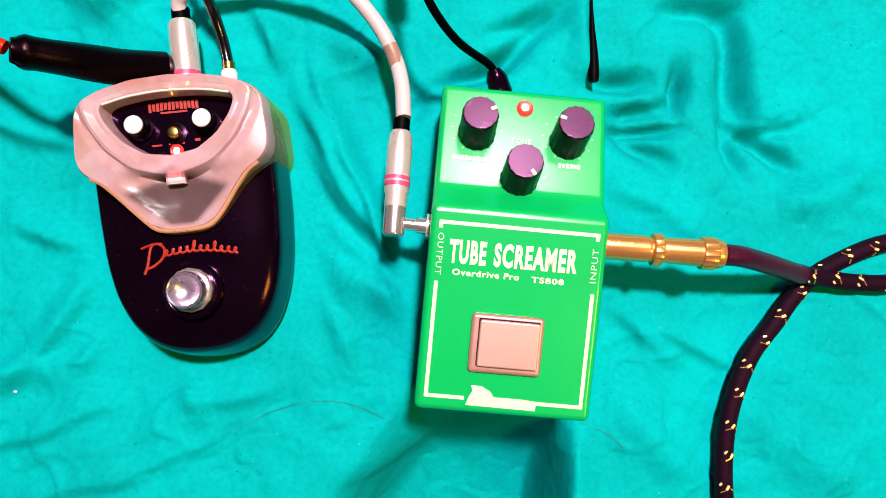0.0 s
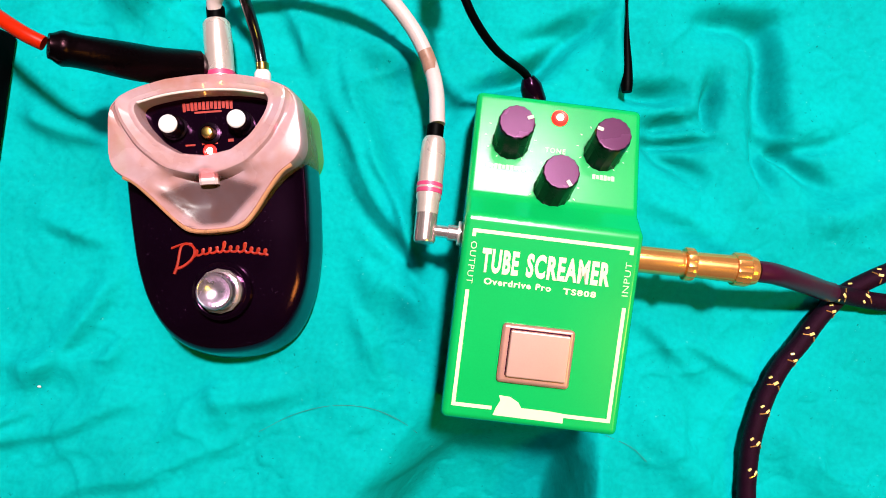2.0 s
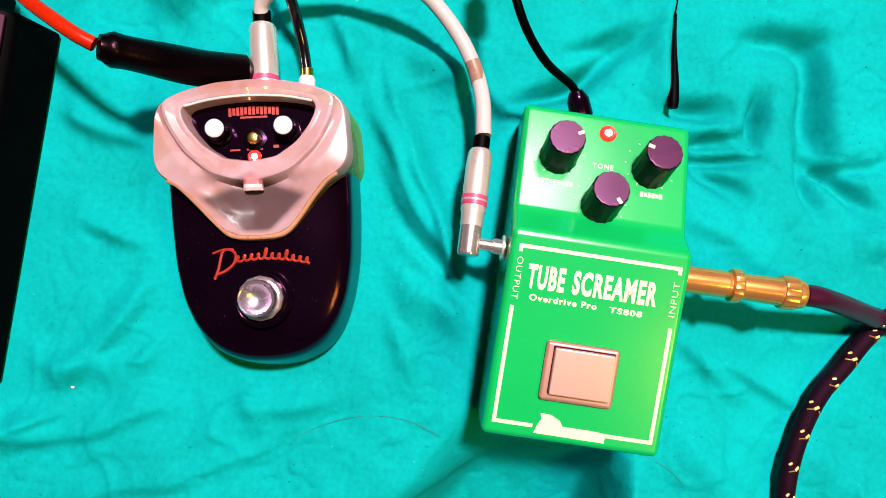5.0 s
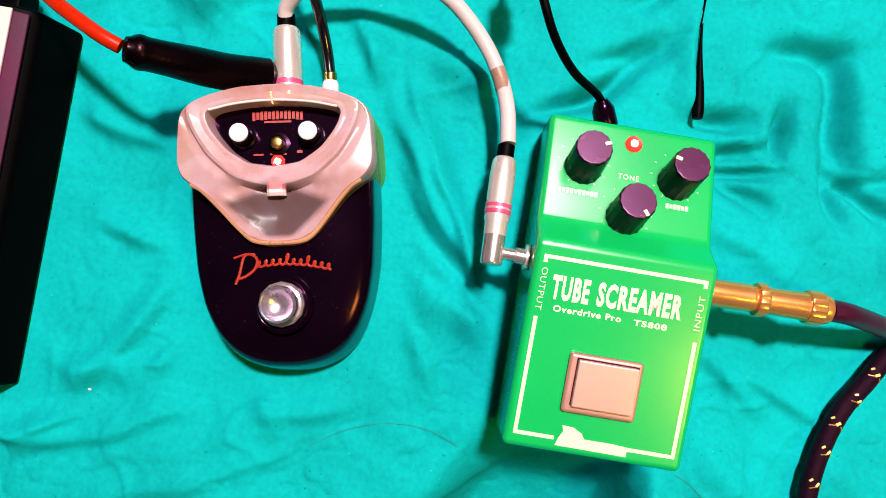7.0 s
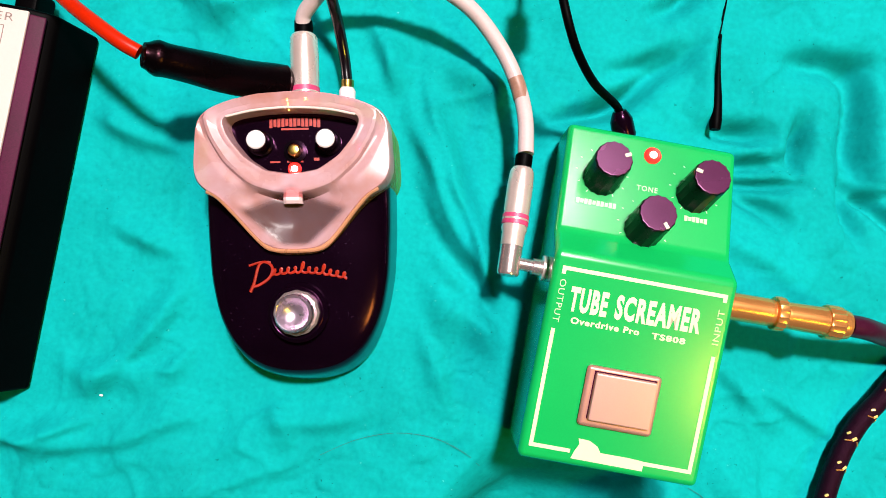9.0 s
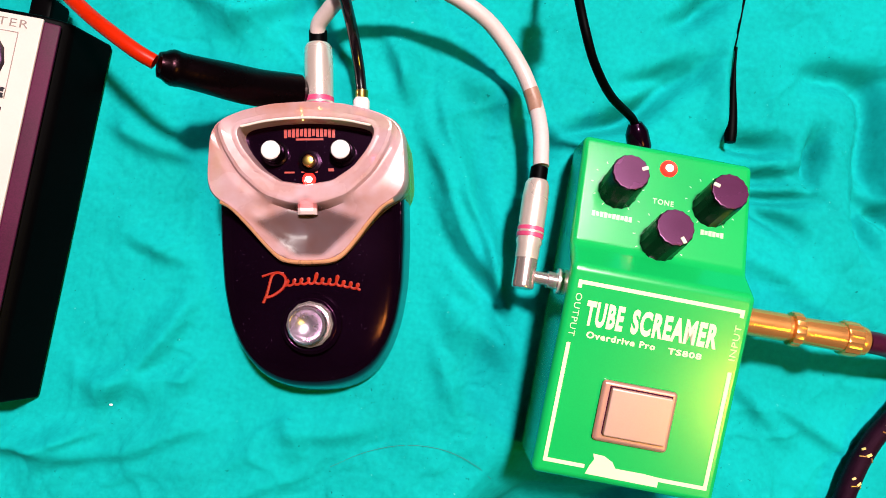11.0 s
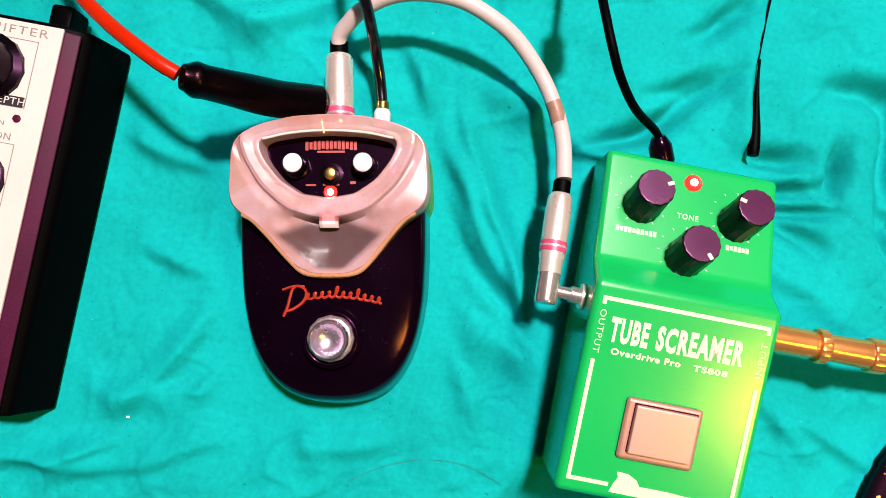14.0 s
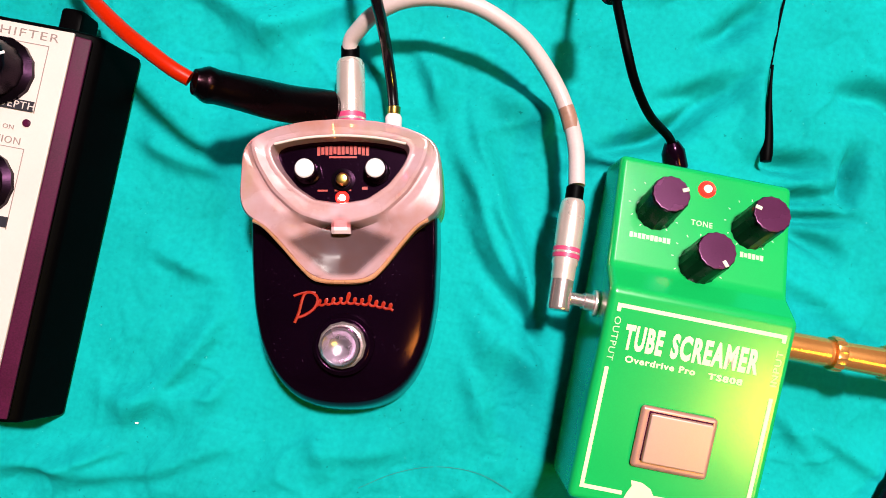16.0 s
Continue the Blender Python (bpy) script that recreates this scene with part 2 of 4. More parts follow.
def turned(profile, n=32, facet=0.0):
    """A turned shape about z from (radius, height) pairs; facet flutes the side."""
    bm = bmesh.new()
    rings = []
    for r, z in profile:
        ring = []
        for k in range(n):
            a = 2 * math.pi * k / n
            rr = r * (1 - facet * (k % 2))
            ring.append(bm.verts.new((rr * math.cos(a), rr * math.sin(a), z)))
        rings.append(ring)
    for a, b in zip(rings, rings[1:]):
        for k in range(n):
            bm.faces.new((a[k], a[(k + 1) % n], b[(k + 1) % n], b[k]))
    bm.faces.new(rings[0])
    bm.faces.new(rings[-1])
    return bm


def along(p, q):
    """The pose that sets z of a turned shape along the way from p to q."""
    p, q = Vector(p), Vector(q)
    return Matrix.Translation(p) @ (q - p).to_track_quat("Z", "Y").to_matrix().to_4x4()


def curve_points(pts, step=1.5):
    """Catmull-Rom through a few way points."""
    p = [Vector(a) for a in pts]
    p = [2 * p[0] - p[1]] + p + [2 * p[-1] - p[-2]]
    out = []
    for i in range(1, len(p) - 2):
        n = max(2, int((p[i + 1] - p[i]).length / step))
        for k in range(n):
            t = k / n
            a, b, c, d = p[i - 1:i + 3]
            out.append(0.5 * (2 * b + (c - a) * t + (2 * a - 5 * b + 4 * c - d) * t * t + (3 * b - a - 3 * c + d) * t ** 3))
    out.append(p[-2])
    return out


def frames_along(pts):
    """Unturned side vectors along a curve."""
    out, side = [], None
    for i, q in enumerate(pts):
        d = (pts[min(i + 1, len(pts) - 1)] - pts[max(i - 1, 0)]).normalized()
        if side is None:
            side = d.orthogonal().normalized()
        side = (side - d * side.dot(d)).normalized()
        out.append((q, d, side, d.cross(side)))
    return out


def tube(pts, r, n=14, step=1.5, taper=None):
    bm = bmesh.new()
    fr = frames_along(curve_points(pts, step))
    rings = []
    for i, (q, d, s, u) in enumerate(fr):
        rr = r if taper is None else r * taper(i / (len(fr) - 1))
        rings.append([bm.verts.new(q + rr * (math.cos(2 * math.pi * k / n) * s + math.sin(2 * math.pi * k / n) * u)) for k in range(n)])
    for a, b in zip(rings, rings[1:]):
        for k in range(n):
            bm.faces.new((a[k], a[(k + 1) % n], b[(k + 1) % n], b[k]))
    bm.faces.new(rings[0])
    bm.faces.new(rings[-1])
    return bm


def joined(*bms):
    """Several bmeshes in one."""
    out = bmesh.new()
    for b in bms:
        me = bpy.data.meshes.new("tmp")
        b.to_mesh(me)
        b.free()
        out.from_mesh(me)
        bpy.data.meshes.remove(me)
    return out


def lettering(name, text, w, h, material, parent, m, label="", squeeze=None):
    """Words from the built-in font, fitted into w x h millimetres about the origin of m, standing 0.12 mm proud."""
    cu = bpy.data.curves.new(name, "FONT")
    cu.body, cu.extrude, cu.resolution_u, cu.space_character = text, 0.02, 3, 1.16 if squeeze else 1.1
    if squeeze:
        cu.offset = squeeze
    tmp = bpy.data.objects.new(name, cu)
    scene.collection.objects.link(tmp)
    bpy.context.view_layer.update()
    me = bpy.data.meshes.new_from_object(tmp.evaluated_get(bpy.context.evaluated_depsgraph_get()))
    bpy.data.objects.remove(tmp)
    bm = bmesh.new()
    bm.from_mesh(me)
    bpy.data.meshes.remove(me)
    xs, ys = [v.co.x for v in bm.verts], [v.co.y for v in bm.verts]
    cx, cy, sx, sy = (min(xs) + max(xs)) / 2, (min(ys) + max(ys)) / 2, w / (max(xs) - min(xs)), h / (max(ys) - min(ys))
    for v in bm.verts:
        v.co = ((v.co.x - cx) * sx, (v.co.y - cy) * sy, (v.co.z + 0.02) * 4)
    return part(name, bm, material, parent, label, m, smooth=False)


def slab(pts, z0, z1):
    """A flat plate from an outline."""
    bm = bmesh.new()
    low, high = [bm.verts.new((x, y, z0)) for x, y in pts], [bm.verts.new((x, y, z1)) for x, y in pts]
    n = len(pts)
    for k in range(n):
        bm.faces.new((low[k], low[(k + 1) % n], high[(k + 1) % n], high[k]))
    bm.faces.new(high)
    bm.faces.new(low[::-1])
    return bm


def smoothstep(a, b, x):
    t = min(1, max(0, (x - a) / (b - a)))
    return t * t * (3 - 2 * t)


# ---- the room ----
def structure(name, bm, material, label):
    ob = part(name, bm, material, None, smooth=False)
    return tagged(ob, label, name.split("_")[0], kind="structure")


structure("floor", box(4600, 4200, 60, 0, 0, -560), M_FLOOR, "plain brown tiled floor of the room")
structure("ceiling", box(4600, 4200, 60, 0, 0, 1750), M_WALL, "plain dark grey plastered ceiling")
structure("wall_north", box(4600, 100, 2250, 0, 2150, -500), M_WALL, "plain dark grey plastered wall")
structure("wall_south", box(4600, 100, 2250, 0, -2150, -500), M_WALL, "plain dark grey plastered wall")
structure("wall_east", box(100, 4200, 2250, 2350, 0, -500), M_WALL, "plain dark grey plastered wall")
structure("wall_west", box(100, 4200, 2250, -2350, 0, -500), M_WALL, "plain dark grey plastered wall")

bed = thing("bed", "low bed with a firm mattress under the cloth", "bed", -50, 50, -500)
part("mattress", box(1900, 1500, 110, 0, 0, 295, 30, 3), M_WALL, bed)
part("bed_frame", box(1940, 1540, 180, 0, 0, 110, 8), M_FLOOR, bed)
for sx in (-1, 1):
    for sy in (-1, 1):
        part("leg", box(70, 70, 110, sx * 900, sy * 700, 0, 4), M_FLOOR, bed)

lamp = thing("ceiling_lamp", "square white ceiling lamp, switched on", "lamp", 85, 560, 1750)
part("housing", box(300, 300, 40, 0, 0, -40, 6), M_WHITE, lamp)
part("base_ring", box(120, 120, 8, 0, 0, -7, 2), M_CHROME, lamp)
far = thing("ceiling_lamp", "wide square white ceiling lamp, switched on", "lamp", 170, 1170, 1750)
part("housing", box(340, 340, 40, 0, 0, -40, 6), M_WHITE, far)
part("base_ring", box(100, 100, 8, 0, 0, -7, 2), M_CHROME, far)
sconce = thing("wall_lamp", "small warm wall lamp on a bracket, switched on", "lamp", 880, -700, 1420)
part("shade", box(320, 60, 220, 0, -20, -60, 6), M_WHITE, sconce)
part("bracket", box(30, 1350, 20, 0, -725, 60, 2), M_CHROME, sconce)

# ---- the cloth ----
# creases: ends in mm, width, height, skew (steep to one side)
FOLDS = [
    # hollows and tucks
    (28, 160, 31.5, 112, 5, 3.0, 0.5), (39, 111, 58, 115, 5, -5, 0.0), (101, 152, 112, 104, 7, -5, 0.3), (70, 151, 104, 157, 6, -3.5, 0.3),
    (78, 120, 78.5, 109, 4.2, -6, 0.0), (46, 97, 66, 103, 4.5, -4.5, 0.2), (46, 90, 72, 94, 3.4, -5, 0.2), (50, 87, 72, 78, 5, -4, 0.2),
    (104, 98, 109, 78, 4.5, -4, 0.0), (108, 97, 134, 82, 4.5, -4, 0.2), (115, 93, 138, 101, 4, -2, 0.0),
    (-44, 94, -6, 122, 5, -6, 0.3), (-6, 122, 16, 144, 5, -3.5, 0.3), (-9, 134, 8, 144, 4, -3, 0.2), (5, 166, 22, 181, 5, -4, 0.2),
    # ridges
    (-125, 128, -93, 75, 6, 5.0, -0.5), (-93, 76, -58, 26, 6, 5.0, -0.5), (-97, 108, -76, 63, 5, 3.6, -0.4), (-76, 64, -50, 18, 5, 4.2, -0.5), (-92, 64, -66, 30, 4, 2.5, -0.4),
    (-90, 122, -58, 110, 7, 4, 0.3), (-78, 17, -34, -8, 7, 3.6, 0.4), (-76, 30, -44, -2, 5, 3, 0.4), (-82, -2, -64, -32, 5, 2.5, 0.3),
    (-60, -84, -22, -64, 9, 2.8, -0.5), (-22, -62, 42, -48, 10, 3.2, -0.6), (36, -50, 38, -92, 8, 4, -0.4), (-240, -77, -220, -69, 4, 3, -0.5), (-270, -84, -233, -77, 7, 4, -0.4), (-238, -86, -176, -60, 7, 2.6, -0.5),
    (-208, -106, -130, -74, 8, 2.2, -0.5), (-187, -42, -180, -28, 4, 2, 0.3), (-219, -55, -187, -3, 6, 3.2, -0.4), (-138, -44, -131, -58, 4, 2, 0.3), (-96, -7, -86, -30, 5, 2, 0.3),
    (-230, -47, -192, -41, 6, 2.5, 0.3), (58, 2, 80, -13, 5, 2.6, -0.4), (80, -2, 106, -15, 4, 2.2, -0.3), (-136, -54, -102, -44, 7, 2.5, -0.3), (-207, -86, -124, -58, 8, 1.5, -0.4),
    (-243, 66, -205, 60, 6, 3.5, -0.4), (-222, 22, -198, 12, 6, 3, -0.3), (60, -34, 96, -72, 9, 3, 0.3), (128, 60, 172, 82, 9, 4, 0.2), (-120, 168, -20, 186, 10, 5, -0.3), (-236, 150, -190, 120, 8, 4, -0.3), (50, 62, 88, 48, 7, 2.4, -0.3),
    (-200, 120, -160, 150, 7, 3, -0.3), (120, -40, 170, -64, 9, 3, 0.3),
]
SEATS = [(0, 27, 40, 74, 0.0), (-140, 30, 46, 64, 11.5), (-330, 22, 84, 90, 0.0)]  # where things press the cloth flat


def cloth_height(x, y):
    h = 0.0
    for x0, y0, x1, y1, w, up, skew in FOLDS:
        dx, dy = x1 - x0, y1 - y0
        length = math.hypot(dx, dy)
        t = ((x - x0) * dx + (y - y0) * dy) / length
        if t < -30 or t > length + 30:
            continue
        s = ((x - x0) * dy - (y - y0) * dx) / length + 0.22 * min(w, 8) * math.sin(t * 0.11 + x0)
        if abs(s) > 4 * w:
            continue
        end = math.exp(-((max(0, -t, t - length)) / 9) ** 2) * (0.45 + 0.55 * smoothstep(0, 18, min(t + 6, length - t + 6)))
        ww = w * (1 + 0.85 * skew) if s > 0 else w * (1 - 0.85 * skew)
        h += (1.9 if up > 0 else 3.3) * up * end * math.exp(-(s / max(1.2, ww)) ** 2)
    p = Vector((x * 0.012, y * 0.012, 3.1))
    h += 3.2 * noise.noise(p) + 2.4 * noise.noise(Vector((x * 0.035 + y * 0.01, y * 0.028, 7.7))) + 1.1 * noise.noise(Vector((x * 0.09, y * 0.08, 1.3)))
    r = noise.noise(Vector((x * 0.03 + 2, y * 0.03 - 0.02 * x, 5.5)))
    h += 1.2 * max(0, 1 - abs(r) / 0.10) * 0.6
    # small sharp creases in patches
    c = noise.noise(Vector((x * 0.05 + 0.02 * y, y * 0.045 - 0.012 * x, 9.4)))
    patch = smoothstep(-0.05, 0.3, noise.noise(Vector((x * 0.017, y * 0.017, 4.2))))
    h += 1.5 * patch * max(0, 1 - abs(c) / 0.16) ** 1.5
    c = noise.noise(Vector((x * 0.075 - 0.04 * y, y * 0.07 + 0.03 * x, 2.6)))
    h -= 1.1 * (1 - patch) * max(0, 1 - abs(c) / 0.14) ** 1.5
    keep = 1.0
    for cx, cy, hx, hy, turn in SEATS:
        a = radians(turn)
        u, v = (x - cx) * math.cos(a) + (y - cy) * math.sin(a), -(x - cx) * math.sin(a) + (y - cy) * math.cos(a)
        keep = min(keep, smoothstep(-4, 16, max(abs(u) - hx, abs(v) - hy)))
    # the cloth falls away into a hollow in front of the green pedal
    d = max(0.0, -42.0 - y)
    left = -22 - 0.45 * d
    hollow = 76 * (1 - math.exp(-(d / 33) ** 1.1)) * smoothstep(left - 26, left + 16, x) * smoothstep(42, 28, x) * smoothstep(170, 90, d)
    return keep * h - hollow - 0.4


def spread(lo, hi, flo, fhi, fine, rough):
    out = list(np.arange(lo, flo, rough)) + list(np.arange(flo, fhi, fine)) + list(np.arange(fhi, hi + 1, rough))
    return [float(v) for v in out]


xs, ys = spread(-1000, 880, -320, 215, 1.4, 20), spread(-690, 790, -125, 225, 1.4, 20)
verts = [(x / 1000, y / 1000, cloth_height(x, y) / 1000) for y in ys for x in xs]
nx = len(xs)
faces = [(j * nx + i, j * nx + i + 1, (j + 1) * nx + i + 1, (j + 1) * nx + i) for j in range(len(ys) - 1) for i in range(nx - 1)]
me = bpy.data.meshes.new("cloth")
me.from_pydata(verts, [], faces)
me.materials.append(M_CLOTH)
for p in me.polygons:
    p.use_smooth = True
cloth = tagged(new("ground_cloth", me), "creased teal green cotton cloth spread under the pedals", "cloth", kind="structure")
solid = cloth.modifiers.new("thickness", "SOLIDIFY")
solid.thickness, solid.offset = 0.0006, -1


# ---- green overdrive pedal ----
def green_pedal():
    t = thing("guitar_pedal", "green metal guitar pedal with three black knobs and square switch", "guitar pedal")
    side = [(-40.5, 3), (96, 3), (95, 30.5), (49.5, 40.5), (40.5, 51), (-40, 42)]
    bm = bmesh.new()
    l, r = [bm.verts.new((-35.3 + (1.3 if z < 5 else 0), y, z)) for y, z in side], [bm.verts.new((35.3 - (1.3 if z < 5 else 0), y, z)) for y, z in side]
    n = len(side)
    for k in range(n):
        bm.faces.new((l[k], l[(k + 1) % n], r[(k + 1) % n], r[k]))
    bm.faces.new(l[::-1])
    bm.faces.new(r)
    bmesh.ops.recalc_face_normals(bm, faces=bm.faces)
    bmesh.ops.bevel(bm, geom=bm.edges[:], offset=2.5, segments=4, affect="EDGES", profile=0.5)
    body = part("body", bm, M_GREEN, t)
    part("base_plate", box(66, 133, 2.6, 0, 27.7, 0.4, 0.6), M_DARK, t, "black rubber base plate")
    for sx in (-1, 1):
        for y in (-36, 91):
            part("screw", turned([(0.1, 0), (1.6, 0), (1.6, 0.8), (0.1, 0.8)], 12), M_NICKEL, t, m=Matrix.Translation((sx * 28, y, 0)))
    slope = math.degrees(math.atan2(9, 80.5))
    top = pose(0, 0, 46.5, slope, 0, 0)
    # printed border, broken for the words and the maker's mark
    for x0, y0, x1, y1 in ((-31, 34.6, 31, 34.6), (-31, 12, -31, -34.4), (31, 12, 31, -34.4), (-31, -34.4, -16.5, -34.4), (13.5, -34.4, 31, -34.4), (-31, 34.6, -31, 31.5), (31, 34.6, 31, 31.5)):
        part("printed_line", box(abs(x1 - x0) + 1.5, abs(y1 - y0) + (1.5 if y0 == y1 else -1.52), 0.2, (x0 + x1) / 2, (y0 + y1) / 2, -0.08), M_PRINT, body, m=top, smooth=False)
    lettering("lettering", "TUBE", 14.6, 9.6, M_PRINT, body, top @ Matrix.Translation((-19.6, 23.4, 0)), squeeze=0.045)
    lettering("lettering", "SCREAMER", 33.0, 9.6, M_PRINT, body, top @ Matrix.Translation((7.3, 23.4, 0)), squeeze=0.045)
    lettering("lettering", "Overdrive Pro", 26.5, 2.6, M_PRINT, body, top @ Matrix.Translation((-11.8, 15.4, 0)), squeeze=0.035)
    lettering("lettering", "TS808", 13.0, 2.4, M_PRINT, body, top @ Matrix.Translation((12.8, 15.0, 0)), squeeze=0.035)
    lettering("lettering", "OUTPUT", 16.5, 2.4, M_PALE, body, top @ pose(-30.6, 22, 0, 0, 0, -90))
    lettering("lettering", "INPUT", 13.5, 2.4, M_PALE, body, top @ pose(30.6, 22.5, 0, 0, 0, 90))
    # the maker's mark as a plain shape
    mark = [(-15, -37.2), (13, -37.4), (13, -33.6), (7, -33.2), (-4, -33.2), (-5.5, -31), (-9, -29.2), (-13.4, -29.0), (-12.6, -31.2), (-14, -34)]
    part("maker_mark", slab(mark, -0.06, 0.14), M_PRINT, body, m=top, smooth=False)
    # square switch
    sw = part("switch_frame", box(28.6, 23.4, 2.4, -1.2, -11.6, -0.3, 1.5, 3), M_PLATE, t, "coppery pink metal switch plate", m=top)
    part("switch_gap", box(24.3, 19.0, 1.6, -0.7, -10.9, 0.7, 0.3, 1), M_PLUM, sw, "dark gap round the button", m=top)
    part("switch_button", box(23.6, 18.4, 3.4, -0.6, -11.2, 0.8, 0.8, 2), M_BUTTON, sw, m=top)
    # knobs stand square to the rear panel
    back = math.degrees(math.atan2(-10, 45.5))
    for x, y, mark_at in ((-19.3, 75.2, 25), (19.0, 75.0, 165), (-0.6, 57.0, -55)):
        z = 40.5 - 10 * (y - 49.5) / 45.5
        m = pose(x, y - 1.6, z, back, 0, 0) @ Matrix(((1, 0, 0, 0), (0, 1, 0.105, 0), (0, 0, 1, 0), (0, 0, 0, 1)))
        k = part("knob", turned([(7.9, -2.6), (7.9, 1.6), (7.6, 3.0), (7.5, 15.2), (7.2, 16.0)], 30, 0.045), M_KNOB, t, "black fluted plastic knob", m=m)
        part("knob_cap", turned([(7.1, 15.6), (7.1, 16.3), (6.8, 16.5)], 30, 0.045), M_KNOBTOP, k, "dull plum-black knob top", m=m)
        a = radians(mark_at)
        part("pointer", box(2.6, 1.5, 0.5, 5.6, 0, 16.3, 0.2), M_PRINT, k, "white pointer mark", m=m @ pose(0, 0, 0, 0, 0, mark_at))
    pan = pose(0, 72, 40.5 - 10 * 22.5 / 45.5, back, 0, 0)
    lettering("lettering", "TONE", 8.6, 2.3, M_PALE, body, pan @ Matrix.Translation((-0.6, 0.4, 0)), squeeze=0.012)
    for x, y, w in ((-20.5, -9.5, 16.5), (20, -9.0, 9.5)):
        n = round(w / 1.6)
        for k in range(n):
            part("printed_stroke", box(1.3, 2.2 - 0.5 * (k % 3 == 1), 0.2, x - w / 2 + (k + 0.5) * w / n, y, -0.08), M_PALE, body, m=pan, smooth=False)
    for cx, cy in ((-19.5, 4.0), (19.0, 4.0), (-0.6, -14.8)):
        for a in range(-60, 241, 30):
            part("tick", box(0.9, 0.35, 0.2, 10.4, 0, -0.08), M_PALE, body, m=pan @ Matrix.Translation((cx, cy, 0)) @ pose(0, 0, 0, 0, 0, a), smooth=False)
    led = part("led_bezel", turned([(3.5, -0.5), (3.5, 0.9), (2.8, 1.4), (2.0, 1.3)], 24), M_LEDGLOW, t, "red bezel glowing as the lamp's halo", m=pan @ Matrix.Translation((0.3, 15.2, 0)))
    part("led", turned([(1.7, 0), (1.6, 1.6), (1.1, 2.3), (0.3, 2.5)], 20), M_LED, led, "lit red indicator lamp", m=pan @ Matrix.Translation((0.3, 15.2, 0)))
    # sockets
    part("socket", turned([(5.2, 0), (5.2, 1.6), (3.4, 1.6), (3.4, 0.5)], 20), M_NICKEL, t, "nickel jack socket", m=along((-35.2, 33.5, 33), (-40, 33.5, 33)))
    part("socket", turned([(5.6, 0), (5.6, 2.2), (3.4, 2.2), (3.4, 0.5)], 20), M_NICKEL, t, "nickel jack socket", m=along((35.2, 32, 33), (40, 32, 33)))
    part("power_socket", turned([(4.4, -1), (4.4, 1.0), (2.4, 1.0)], 20), M_DARK, t, "black power socket", m=along((-8, 95.2, 18), (-8, 100, 18)))
    return t


green_pedal()


